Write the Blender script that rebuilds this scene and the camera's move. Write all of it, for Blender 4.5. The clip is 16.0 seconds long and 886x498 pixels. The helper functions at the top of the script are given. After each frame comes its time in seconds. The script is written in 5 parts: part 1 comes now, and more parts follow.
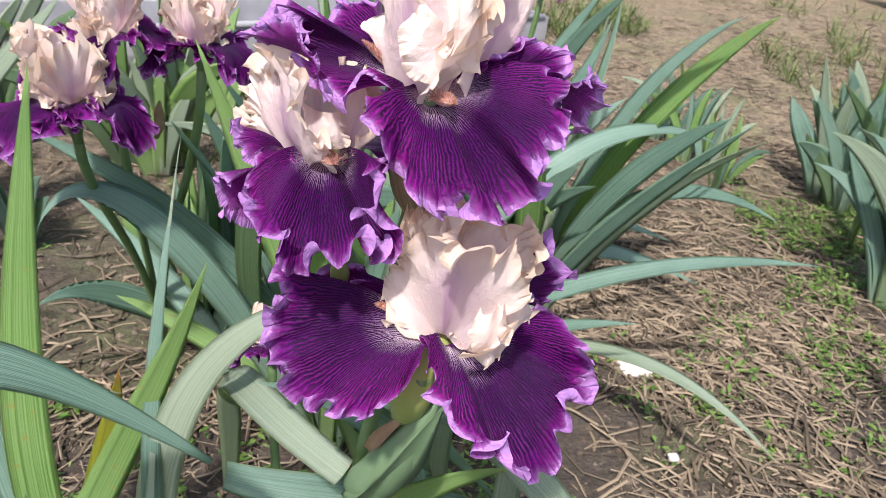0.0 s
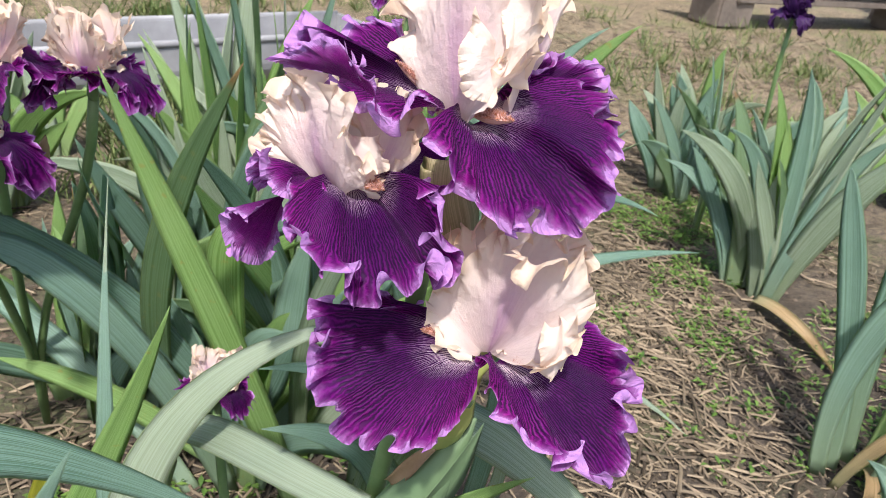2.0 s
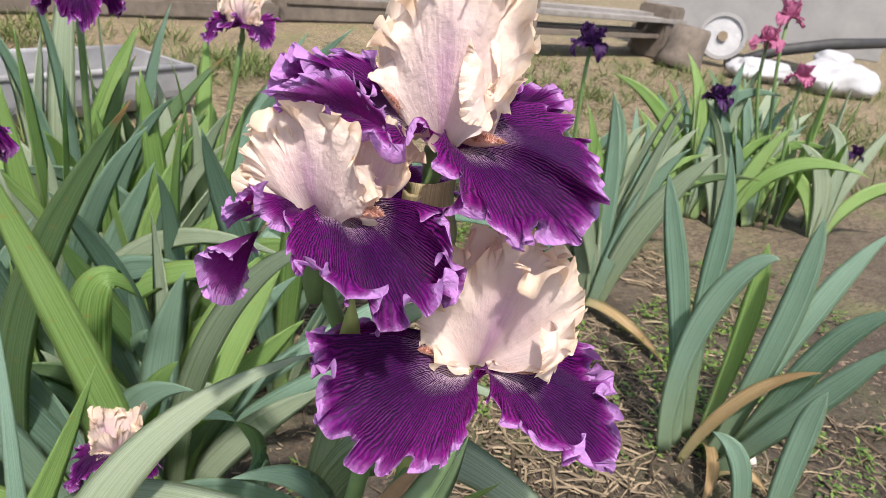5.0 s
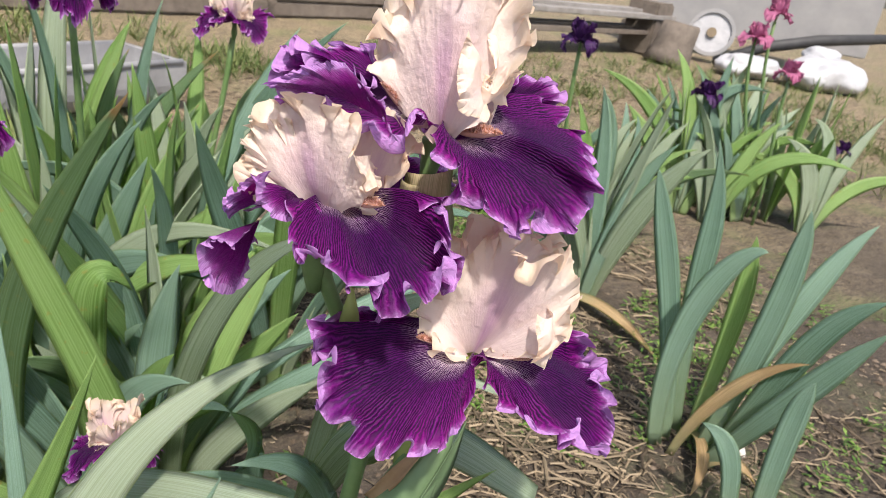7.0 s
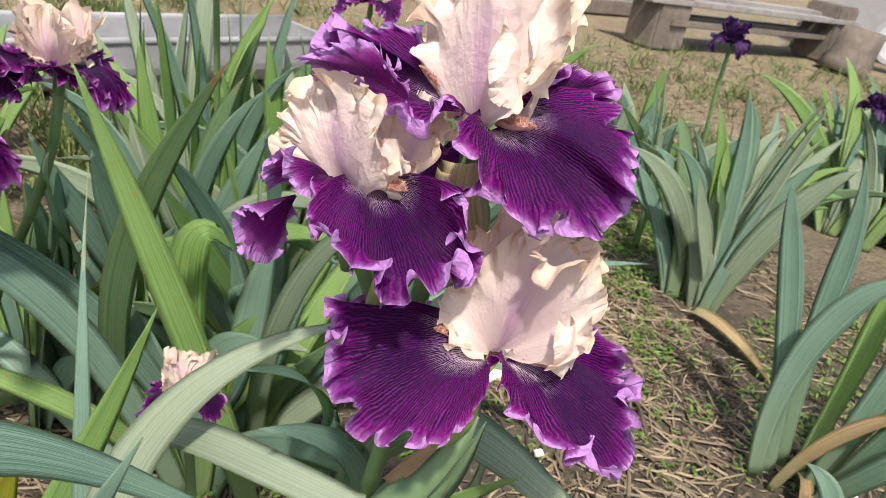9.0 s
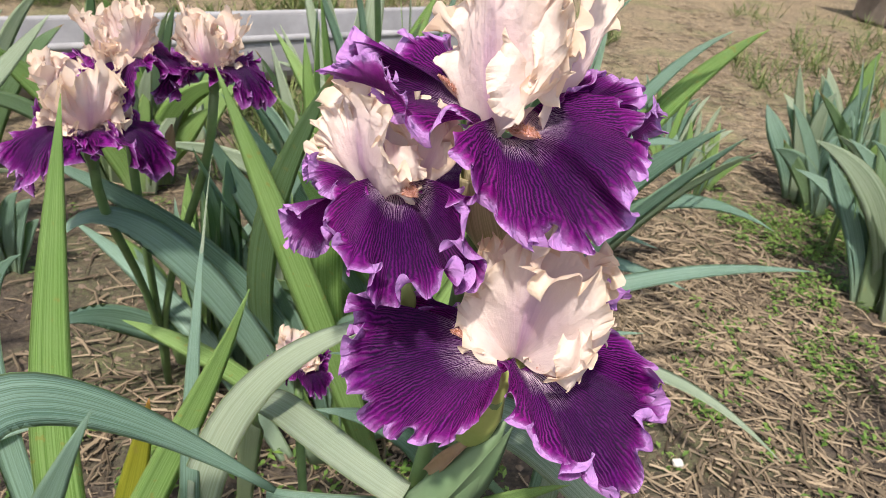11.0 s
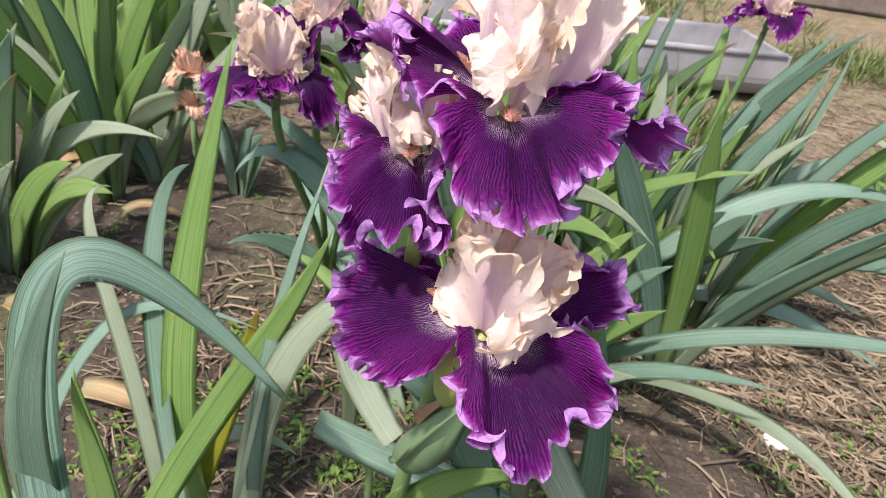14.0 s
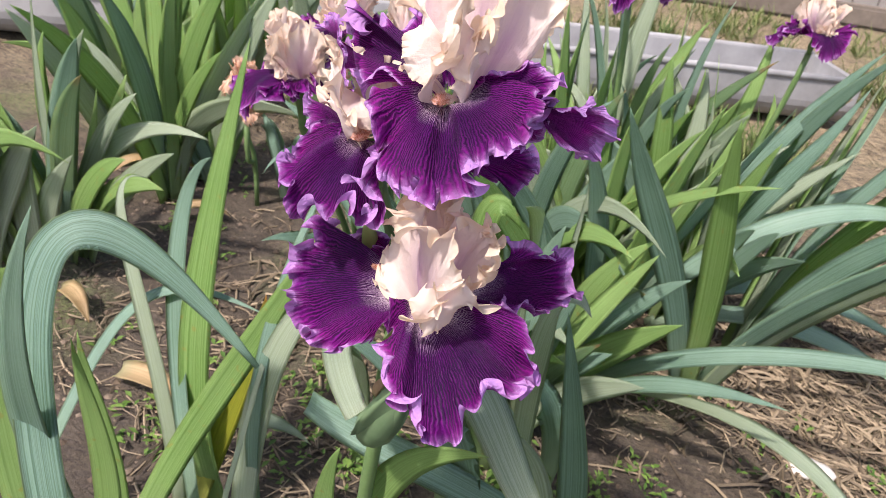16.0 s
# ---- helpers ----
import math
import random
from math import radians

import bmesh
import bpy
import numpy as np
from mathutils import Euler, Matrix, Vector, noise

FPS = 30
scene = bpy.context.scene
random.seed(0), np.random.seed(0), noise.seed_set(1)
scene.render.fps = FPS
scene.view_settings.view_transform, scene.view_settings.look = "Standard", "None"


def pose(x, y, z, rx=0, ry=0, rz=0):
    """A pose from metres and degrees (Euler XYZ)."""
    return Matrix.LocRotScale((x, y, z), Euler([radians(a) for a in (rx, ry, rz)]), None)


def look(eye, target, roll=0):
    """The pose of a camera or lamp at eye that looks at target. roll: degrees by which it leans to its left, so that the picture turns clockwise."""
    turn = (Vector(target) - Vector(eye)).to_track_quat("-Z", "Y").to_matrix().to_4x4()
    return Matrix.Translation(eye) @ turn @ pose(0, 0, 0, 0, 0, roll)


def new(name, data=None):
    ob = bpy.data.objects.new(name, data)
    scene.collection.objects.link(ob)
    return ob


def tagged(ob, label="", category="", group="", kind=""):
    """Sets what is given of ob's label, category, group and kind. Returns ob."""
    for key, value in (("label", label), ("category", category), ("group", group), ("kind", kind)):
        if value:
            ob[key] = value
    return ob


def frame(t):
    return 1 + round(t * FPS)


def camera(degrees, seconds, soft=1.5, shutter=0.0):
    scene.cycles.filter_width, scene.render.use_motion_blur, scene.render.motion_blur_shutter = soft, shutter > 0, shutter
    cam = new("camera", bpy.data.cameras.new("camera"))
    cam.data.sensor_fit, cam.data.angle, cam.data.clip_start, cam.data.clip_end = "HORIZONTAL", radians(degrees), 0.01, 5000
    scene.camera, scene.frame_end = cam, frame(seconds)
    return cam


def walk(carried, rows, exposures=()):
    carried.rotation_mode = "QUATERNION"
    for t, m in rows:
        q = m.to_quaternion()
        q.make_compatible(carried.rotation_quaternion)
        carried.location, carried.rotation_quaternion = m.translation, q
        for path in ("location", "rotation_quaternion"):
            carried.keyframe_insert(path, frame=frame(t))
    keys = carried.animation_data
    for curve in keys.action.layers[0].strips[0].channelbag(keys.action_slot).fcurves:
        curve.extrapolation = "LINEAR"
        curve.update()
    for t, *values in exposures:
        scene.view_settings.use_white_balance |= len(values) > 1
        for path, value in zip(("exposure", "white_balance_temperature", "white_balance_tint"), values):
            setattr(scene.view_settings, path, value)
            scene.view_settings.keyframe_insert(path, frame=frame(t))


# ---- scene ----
cam = camera(61.7, 16.0, soft=0.85)
cam.data.dof.use_dof, cam.data.dof.focus_distance, cam.data.dof.aperture_fstop = True, 0.42, 23.0
PATH = [
    (0, (0.029, 0.032, 0.89), (0.029, 1.768, -0.103), 5.9),
    (0.5, (0.0, 0.032, 0.893), (0.108, 1.781, -0.071), 5.4),
    (1, (-0.027, 0.023, 0.893), (0.156, 1.776, -0.052), 5.9),
    (1.5, (-0.05, 0.032, 0.883), (0.266, 1.768, -0.057), 6.5),
    (2, (-0.081, 0.045, 0.879), (0.348, 1.771, -0.036), 7.3),
    (2.5, (-0.103, 0.058, 0.875), (0.442, 1.758, -0.027), 8.2),
    (3, (-0.118, 0.057, 0.875), (0.522, 1.725, -0.024), 8.1),
    (3.5, (-0.136, 0.05, 0.882), (0.601, 1.705, 0.035), 8.4),
    (4, (-0.153, 0.052, 0.874), (0.667, 1.68, 0.051), 8.7),
    (4.5, (-0.168, 0.058, 0.873), (0.709, 1.665, 0.066), 9.1),
    (5, (-0.18, 0.062, 0.868), (0.74, 1.659, 0.091), 9.0),
    (7.5, (-0.188, 0.051, 0.867), (0.755, 1.632, 0.084), 9.2),
    (8, (-0.171, 0.045, 0.872), (0.716, 1.653, 0.08), 9.1),
    (8.5, (-0.149, 0.04, 0.871), (0.583, 1.709, 0.047), 10.9),
    (9, (-0.127, 0.043, 0.873), (0.476, 1.743, 0.008), 10.8),
    (11.5, (-0.003, 0.018, 0.907), (-0.02, 1.766, -0.065), 5.8),
    (12, (0.026, 0.009, 0.912), (-0.085, 1.749, -0.067), 6.7),
    (12.5, (0.051, 0.006, 0.912), (-0.197, 1.71, -0.104), 7.6),
    (13, (0.07, 0.009, 0.913), (-0.243, 1.701, -0.106), 8.9),
    (13.5, (0.096, 0.014, 0.913), (-0.343, 1.661, -0.133), 8.3),
    (14, (0.117, 0.017, 0.912), (-0.414, 1.646, -0.119), 8.7),
    (14.5, (0.147, 0.012, 0.919), (-0.443, 1.643, -0.077), 8.4),
    (15, (0.17, 0.006, 0.917), (-0.492, 1.605, -0.086), 8.9),
    (15.5, (0.189, 0.012, 0.916), (-0.513, 1.578, -0.111), 7.5),
    (16, (0.208, 0.017, 0.915), (-0.514, 1.587, -0.092), 7.9),
]
walk(cam, [(t, look(eye, target, roll)) for t, eye, target, roll in PATH], [(0, 0.68, 6400, 16), (1, 0.7, 6500, 13), (2.5, 0.68, 6500, 12), (5, 0.62, 6900, 12), (9, 0.62, 6950, 11.5), (11.5, 0.62, 6950, 13.5), (13, 0.64, 6750, 17), (16, 0.78, 6850, 18)])

# ---- light ----
world = bpy.data.worlds.new("sky")
scene.world = world
world.use_nodes = True
wn = world.node_tree.nodes
sky = wn.new("ShaderNodeTexSky")
sky.sky_type, sky.sun_disc = "NISHITA", False
SUN_EL, SUN_AZ = radians(57), radians(-163)
sky.sun_elevation, sky.sun_rotation = SUN_EL, SUN_AZ
sky.air_density, sky.dust_density = 1.0, 2.5
world.node_tree.links.new(sky.outputs[0], wn["Background"].inputs[0])
wn["Background"].inputs[1].default_value = 0.15
sun_data = bpy.data.lights.new("sun", "SUN")
sun_data.energy, sun_data.angle, sun_data.color = 3.6, radians(3.0), (1.0, 0.965, 0.93)
sun = new("sun", sun_data)
to_sun = Vector((math.sin(SUN_AZ) * math.cos(SUN_EL), math.cos(SUN_AZ) * math.cos(SUN_EL), math.sin(SUN_EL)))
sun.matrix_world = look((0, 0, 6), Vector((0, 0, 6)) - to_sun)


# ---- materials ----
class Nodes:
    """A material's node tree with short calls."""

    def __init__(self, name):
        self.mat = bpy.data.materials.new(name)
        self.mat.use_nodes = True
        self.t = self.mat.node_tree
        self.bsdf = self.t.nodes["Principled BSDF"]
        self.out = self.t.nodes["Material Output"]

    def add(self, kind, **values):
        n = self.t.nodes.new(kind)
        for k, v in values.items():
            if k == "operation":
                n.operation = v
            elif k == "wave":
                n.wave_type = v
        return n

    def link(self, a, b):
        self.t.links.new(a, b)

    def put(self, socket, value):
        if isinstance(value, (int, float, tuple)):
            socket.default_value = value
        else:
            self.link(value, socket)

    def coords(self, kind="Object", scale=(1, 1, 1)):
        c = self.add("ShaderNodeTexCoord")
        m = self.add("ShaderNodeMapping")
        m.inputs["Scale"].default_value = scale
        self.link(c.outputs[kind], m.inputs["Vector"])
        return m.outputs[0]

    def noise(self, vec, scale, detail=4.0, rough=0.55, distort=0.0):
        n = self.add("ShaderNodeTexNoise")
        self.link(vec, n.inputs["Vector"])
        n.inputs["Scale"].default_value, n.inputs["Detail"].default_value = scale, detail
        n.inputs["Roughness"].default_value, n.inputs["Distortion"].default_value = rough, distort
        return n.outputs["Fac"]

    def ramp(self, fac, stops):
        n = self.add("ShaderNodeValToRGB")
        e = n.color_ramp.elements
        while len(e) < len(stops):
            e.new(0.5)
        for el, (p, c) in zip(e, stops):
            el.position = p
            el.color = (*c, 1) if isinstance(c, tuple) else (c, c, c, 1)
        self.link(fac, n.inputs[0])
        return n.outputs[0]

    def math(self, op, a, b=0.0):
        n = self.add("ShaderNodeMath", operation=op)
        self.put(n.inputs[0], a)
        self.put(n.inputs[1], b)
        return n.outputs[0]

    def mix(self, fac, a, b):
        n = self.add("ShaderNodeMix")
        n.data_type = "RGBA"
        self.put(n.inputs[0], fac)
        self.put(n.inputs[6], (*a, 1) if isinstance(a, tuple) else a)
        self.put(n.inputs[7], (*b, 1) if isinstance(b, tuple) else b)
        return n.outputs[2]

    def random(self):
        return self.add("ShaderNodeObjectInfo").outputs["Random"]

    def island(self):
        return self.add("ShaderNodeNewGeometry").outputs["Random Per Island"]

    def uv(self):
        s = self.add("ShaderNodeSeparateXYZ")
        self.link(self.add("ShaderNodeTexCoord").outputs["UV"], s.inputs[0])
        return s.outputs[0], s.outputs[1]

    def bump(self, height, strength=0.3, distance=0.002):
        n = self.add("ShaderNodeBump")
        n.inputs["Strength"].default_value, n.inputs["Distance"].default_value = strength, distance
        self.link(height, n.inputs["Height"])
        self.link(n.outputs[0], self.bsdf.inputs["Normal"])
        return n.outputs[0]

    def finish(self, color, rough=0.6, thin=0.0, glow=None, specular=0.4, normal=None):
        self.put(self.bsdf.inputs["Base Color"], (*color, 1) if isinstance(color, tuple) else color)
        self.put(self.bsdf.inputs["Roughness"], rough)
        self.bsdf.inputs["Specular IOR Level"].default_value = specular
        if thin:
            tr = self.add("ShaderNodeBsdfTranslucent")
            self.put(tr.inputs[0], glow if glow is not None else ((*color, 1) if isinstance(color, tuple) else color))
            if normal is not None:
                self.link(normal, tr.inputs["Normal"])
            m = self.add("ShaderNodeMixShader")
            m.inputs[0].default_value = thin
            self.link(self.bsdf.outputs[0], m.inputs[1])
            self.link(tr.outputs[0], m.inputs[2])
            self.link(m.outputs[0], self.out.inputs[0])
        return self.mat


def leaf_material(name, low, high, tip=None, tip_from=0.8, spots=0.0):
    """A waxy sword leaf: fine lengthwise ribs, uneven tint, one tone per leaf; an optional yellow or brown tip."""
    n = Nodes(name)
    u, v = n.uv()
    vec = n.coords("UV", (9, 0.25, 1))
    ribs = n.noise(vec, 3.0, 2.0, 0.6)
    cloud = n.noise(n.coords("Object"), 14.0, 3.0, 0.6)
    tone = n.math("ADD", n.math("MULTIPLY", cloud, 0.6), n.math("MULTIPLY", n.random(), 0.5))
    c = n.mix(n.ramp(tone, [(0.25, 0.0), (0.8, 1.0)]), low, high)
    c = n.mix(n.math("MULTIPLY", n.ramp(ribs, [(0.44, 0.0), (0.56, 1.0)]), 0.6), c, tuple(min(1, x * 1.5 + 0.03) for x in high))
    margin = n.ramp(n.math("ABSOLUTE", u), [(0.9, 0.0), (0.99, 1.0)])
    c = n.mix(n.math("MULTIPLY", margin, 0.5), c, (0.30, 0.40, 0.12))
    c = n.mix(n.ramp(v, [(0.02, 0.55), (0.3, 0.0)]), c, (0.30, 0.36, 0.21))
    if tip:
        edge = n.math("ADD", v, n.math("MULTIPLY", n.math("SUBTRACT", n.noise(n.coords("Object"), 40.0), 0.5), 0.25))
        c = n.mix(n.ramp(edge, [(tip_from, 0.0), (min(0.99, tip_from + 0.1), 1.0)]), c, tip)
    if spots:
        c = n.mix(n.math("MULTIPLY", n.ramp(n.noise(n.coords("Object"), 90.0, 2.0), [(0.66, 0.0), (0.7, 1.0)]), spots), c, (0.38, 0.3, 0.08))
    n.bump(ribs, 0.55, 0.0014)
    g = n.mix(0.6, c, (0.40, 0.56, 0.09))
    return n.finish(c, n.ramp(cloud, [(0.3, 0.36), (0.7, 0.52)]), 0.46, g, 0.45)


LEAF = leaf_material("iris_leaf", (0.082, 0.170, 0.128), (0.215, 0.335, 0.265))
LEAF_BRIGHT = leaf_material("iris_leaf_light", (0.13, 0.265, 0.06), (0.26, 0.40, 0.14), spots=0.6)
LEAF_PALE = leaf_material("iris_leaf_pale", (0.205, 0.28, 0.19), (0.345, 0.41, 0.305))
LEAF_TIPPED = leaf_material("iris_leaf_brown_tip", (0.079, 0.158, 0.065), (0.158, 0.245, 0.130), (0.26, 0.15, 0.07), 0.93, 0.3)
LEAF_YELLOW = leaf_material("iris_leaf_yellowing", (0.096, 0.176, 0.032), (0.336, 0.320, 0.024), (0.45, 0.2, 0.06), 0.86, 0.5)
LEAF_DRY = leaf_material("dry_iris_leaf", (0.30, 0.19, 0.09), (0.52, 0.37, 0.21), (0.45, 0.3, 0.16), 0.6)


def fan_lines(n, u, v, count, wobble=0.5, width=1.0):
    """Thin veins that spread from the throat and fork twice on the way out: 1 on a vein, 0 between."""
    wig = n.math("MULTIPLY", n.math("SUBTRACT", n.noise(n.coords("UV", (7, 3.6, 1)), 1.8, 4.0, 0.65), 0.5), wobble)
    lines = None
    for mult, off, a, b in ((0.5, 0.0, 0.0, 0.02), (0.5, 0.5, 0.2, 0.36), (1.0, 0.5, 0.55, 0.8)):
        f = n.math("ADD", n.math("ADD", n.math("MULTIPLY", u, count * mult), off + 50.0), wig)
        d = n.math("ABSOLUTE", n.math("SUBTRACT", n.math("FRACT", f), 0.5))
        w = n.math("MULTIPLY", n.ramp(d, [(0.04 * mult * 2 * width, 1.0), (min(0.49, 0.17 * mult * 2 * width), 0.0)]), n.ramp(v, [(a, 0.0), (b, 1.0)]))
        lines = w if lines is None else n.math("MAXIMUM", lines, w)
    return lines


def fall_material(name):
    """Violet fall: forking dark veins on a lighter violet, white-striped haft, mottled lilac margin with a pale frilled edge."""
    n = Nodes(name)
    u, v = n.uv()
    veins = fan_lines(n, u, v, 56.0, 1.8, 1.25)
    streak = n.noise(n.coords("UV", (1, 0.12, 1)), 16.0, 3.0, 0.6, 0.4)
    cloud = n.noise(n.coords("UV", (1.3, 1.6, 1)), 2.2, 3.0)
    mottle = n.noise(n.coords("Object"), 210.0, 4.0, 0.7)
    au = n.math("ABSOLUTE", u)
    body = n.mix(n.ramp(cloud, [(0.3, 0.0), (0.7, 1.0)]), (0.050, 0.0013, 0.086), (0.115, 0.0028, 0.136))
    outer = n.math("MULTIPLY", n.ramp(au, [(0.15, 0.35), (0.9, 0.9)]), n.ramp(v, [(0.4, 0.2), (0.8, 0.8), (0.95, 1.0)]))
    body = n.mix(outer, body, (0.285, 0.009, 0.235))
    body = n.mix(n.math("MULTIPLY", n.ramp(streak, [(0.45, 0.0), (0.7, 1.0)]), 0.45), body, (0.20, 0.016, 0.26))
    heart = n.math("MULTIPLY", n.ramp(v, [(0.3, 0.0), (0.55, 0.7), (0.78, 0.5), (0.93, 0.0)]), n.ramp(au, [(0.15, 1.0), (0.6, 0.0)]))
    body = n.mix(heart, body, (0.020, 0.0008, 0.042))
    vivid = n.math("MULTIPLY", veins, n.ramp(n.noise(n.coords("UV", (2, 2, 1)), 3.0, 2.0), [(0.3, 0.8), (0.62, 1.0)]))
    body = n.mix(n.math("MULTIPLY", vivid, n.ramp(v, [(0.8, 1.0), (0.97, 0.25)])), body, (0.009, 0.0005, 0.022))
    haft = n.math("MULTIPLY", n.ramp(v, [(0.06, 0.0), (0.13, 1.0), (0.26, 0.85), (0.44, 0.0)]), n.ramp(au, [(0.02, 0.3), (0.15, 0.8), (0.5, 1.0), (0.95, 0.6)]))
    white = n.math("MULTIPLY", n.math("MULTIPLY", n.ramp(veins, [(0.0, 1.0), (0.4, 0.0)]), 0.9), haft)
    body = n.mix(white, body, (0.80, 0.68, 0.74))
    rim = n.math("ADD", v, n.math("MULTIPLY", n.math("SUBTRACT", mottle, 0.5), 0.13))
    body = n.mix(n.ramp(rim, [(0.92, 0.0), (0.965, 0.14), (1.0, 0.5), (1.05, 0.95)]), body, (0.56, 0.29, 0.66))
    crinkle = n.noise(n.coords("Object"), 320.0, 3.0, 0.6)
    h = n.math("SUBTRACT", n.math("ADD", n.math("MULTIPLY", streak, 0.5), n.math("MULTIPLY", crinkle, 0.5)), n.math("MULTIPLY", veins, 0.6))
    n.bump(h, 0.8, 0.001)
    n.bsdf.inputs["Sheen Weight"].default_value, n.bsdf.inputs["Sheen Roughness"].default_value = 0.06, 0.35
    n.bsdf.inputs["Sheen Tint"].default_value = (0.75, 0.5, 0.95, 1)
    glow = n.mix(n.math("MULTIPLY", n.ramp(v, [(0.3, 0.2), (0.75, 0.5)]), n.ramp(cloud, [(0.3, 0.6), (0.7, 1.0)])), body, (0.72, 0.012, 0.50))
    glow = n.mix(n.math("MULTIPLY", veins, 0.85), glow, (0.04, 0.001, 0.05))
    return n.finish(body, 0.55, 0.36, glow, 0.16)


def standard_material(name, mauve=1.0, vein=1.0):
    """Cream-pink standard, mauve along the rib and at the base, crinkled silky tissue."""
    n = Nodes(name)
    u, v = n.uv()
    veins = fan_lines(n, u, v, 23.0, 0.9)
    cloud = n.noise(n.coords("UV", (1.5, 1.5, 1)), 2.0, 4.0)
    c = n.mix(cloud, (0.80, 0.67, 0.57), (0.88, 0.78, 0.69))
    au = n.math("ABSOLUTE", u)
    streak = n.noise(n.coords("UV", (3, 0.3, 1)), 6.0, 3.0, 0.6)
    base = n.math("MULTIPLY", n.ramp(v, [(0.2, 1.0), (0.5, 0.85), (0.92, 0.05)]), n.ramp(au, [(0.03, 1.0), (0.13, 0.62), (0.4, 0.35), (0.9, 0.2)]))
    base = n.math("MULTIPLY", base, n.ramp(streak, [(0.3, 0.7), (0.7, 1.0)]))
    c = n.mix(n.math("MULTIPLY", base, mauve), c, (0.50, 0.27, 0.45))
    c = n.mix(n.math("MULTIPLY", veins, n.ramp(v, [(0.2, 0.2 * vein), (0.8, 0.03 * vein)])), c, (0.60, 0.38, 0.46))
    c = n.mix(n.ramp(v, [(0.9, 0.0), (1.0, 0.5)]), c, (0.80, 0.62, 0.42))
    crinkle = n.noise(n.coords("Object"), 240.0, 4.0, 0.65)
    pleat = n.noise(n.coords("UV", (16, 1.6, 1)), 1.6, 4.0, 0.6, 0.6)
    n.bump(n.math("SUBTRACT", n.math("ADD", crinkle, n.math("MULTIPLY", pleat, 0.35)), n.math("MULTIPLY", veins, 0.1 * vein)), 0.9, 0.0011)
    return n.finish(c, 0.6, 0.36, n.mix(0.3, c, (0.97, 0.72, 0.55)), 0.2)


FALL = fall_material("violet_fall")
STANDARD = standard_material("cream_standard", 1.0, 0.45)
STANDARD_EDGE = standard_material("cream_standard_edge", 0.35, 0.0)


def plain(name, low, high, scale=30.0, rough=0.7, bump=0.4, depth=0.002, thin=0.0, island=False, specular=0.35):
    """An uneven surface of two tones, at two scales."""
    n = Nodes(name)
    vec = n.coords("Object")
    a = n.noise(vec, scale, 5.0, 0.6)
    b = n.noise(vec, scale * 0.16, 3.0, 0.5)
    f = n.math("ADD", n.math("MULTIPLY", a, 0.6), n.math("MULTIPLY", b, 0.5))
    if island:
        f = n.math("ADD", n.math("MULTIPLY", f, 0.4), n.math("MULTIPLY", n.island(), 0.65))
    c = n.mix(n.ramp(f, [(0.3, 0.0), (0.78, 1.0)]), low, high)
    n.bump(a, bump, depth)
    return n.finish(c, rough, thin, None, specular)


BEARD = plain("beard_hairs", (0.42, 0.16, 0.07), (0.66, 0.42, 0.38), 300.0, 0.7, island=True)
STEM = plain("stem_green", (0.085, 0.162, 0.051), (0.162, 0.246, 0.102), 60.0, 0.45)
SPATHE = plain("spathe_green", (0.111, 0.196, 0.093), (0.204, 0.289, 0.162), 40.0, 0.5, thin=0.15)
OVARY = plain("ovary_yellow_green", (0.26, 0.33, 0.08), (0.42, 0.46, 0.16), 40.0, 0.45, thin=0.15)
SPATHE_TAN = leaf_material("dry_spathe", (0.34, 0.25, 0.13), (0.54, 0.45, 0.28))
PAPER = plain("papery_spathe", (0.24, 0.145, 0.075), (0.46, 0.33, 0.2), 60.0, 0.8, thin=0.25)
STRAW = plain("straw", (0.072, 0.054, 0.035), (0.30, 0.235, 0.155), 50.0, 0.75, island=True)
WEED = plain("weed_leaf", (0.06, 0.13, 0.022), (0.16, 0.26, 0.055), 60.0, 0.55, thin=0.2, island=True)
GRASS = plain("grass_blade", (0.056, 0.112, 0.024), (0.200, 0.240, 0.080), 40.0, 0.6, thin=0.2, island=True)
STONE = plain("pale_stone", (0.42, 0.38, 0.34), (0.68, 0.65, 0.6), 40.0, 0.85, 0.8, 0.004)
CLOD = plain("soil_clod", (0.080, 0.058, 0.040), (0.176, 0.136, 0.100), 60.0, 0.95, 0.9, 0.004, island=True)
CONCRETE = plain("weathered_zinc", (0.15, 0.15, 0.15), (0.40, 0.40, 0.405), 7.0, 0.7, 0.5, 0.004)
SHED_WOOD = plain("grey_boards", (0.160, 0.144, 0.128), (0.336, 0.320, 0.304), 12.0, 0.85, 0.6, 0.005)
WHITE_PANEL = plain("white_panel", (0.21, 0.21, 0.215), (0.33, 0.325, 0.32), 4.0, 0.6, 0.3, 0.003)
LOG_WOOD = plain("sawn_log", (0.085, 0.07, 0.058), (0.21, 0.175, 0.145), 14.0, 0.9, 0.8, 0.008)
BAG = plain("white_bag", (0.33, 0.34, 0.36), (0.50, 0.50, 0.51), 8.0, 0.5, 0.8, 0.02)
BLACK = plain("black_rubber", (0.02, 0.02, 0.022), (0.06, 0.06, 0.06), 10.0, 0.6)
DARK_PETAL = plain("black_violet_petal", (0.018, 0.004, 0.035), (0.06, 0.012, 0.10), 60.0, 0.55, 0.6, thin=0.2)
PINK_PETAL = plain("rose_petal", (0.30, 0.06, 0.16), (0.60, 0.22, 0.36), 60.0, 0.6, 0.6, thin=0.3)
PEACH_PETAL = plain("peach_petal", (0.62, 0.36, 0.24), (0.85, 0.6, 0.45), 60.0, 0.6, 0.6, thin=0.3)


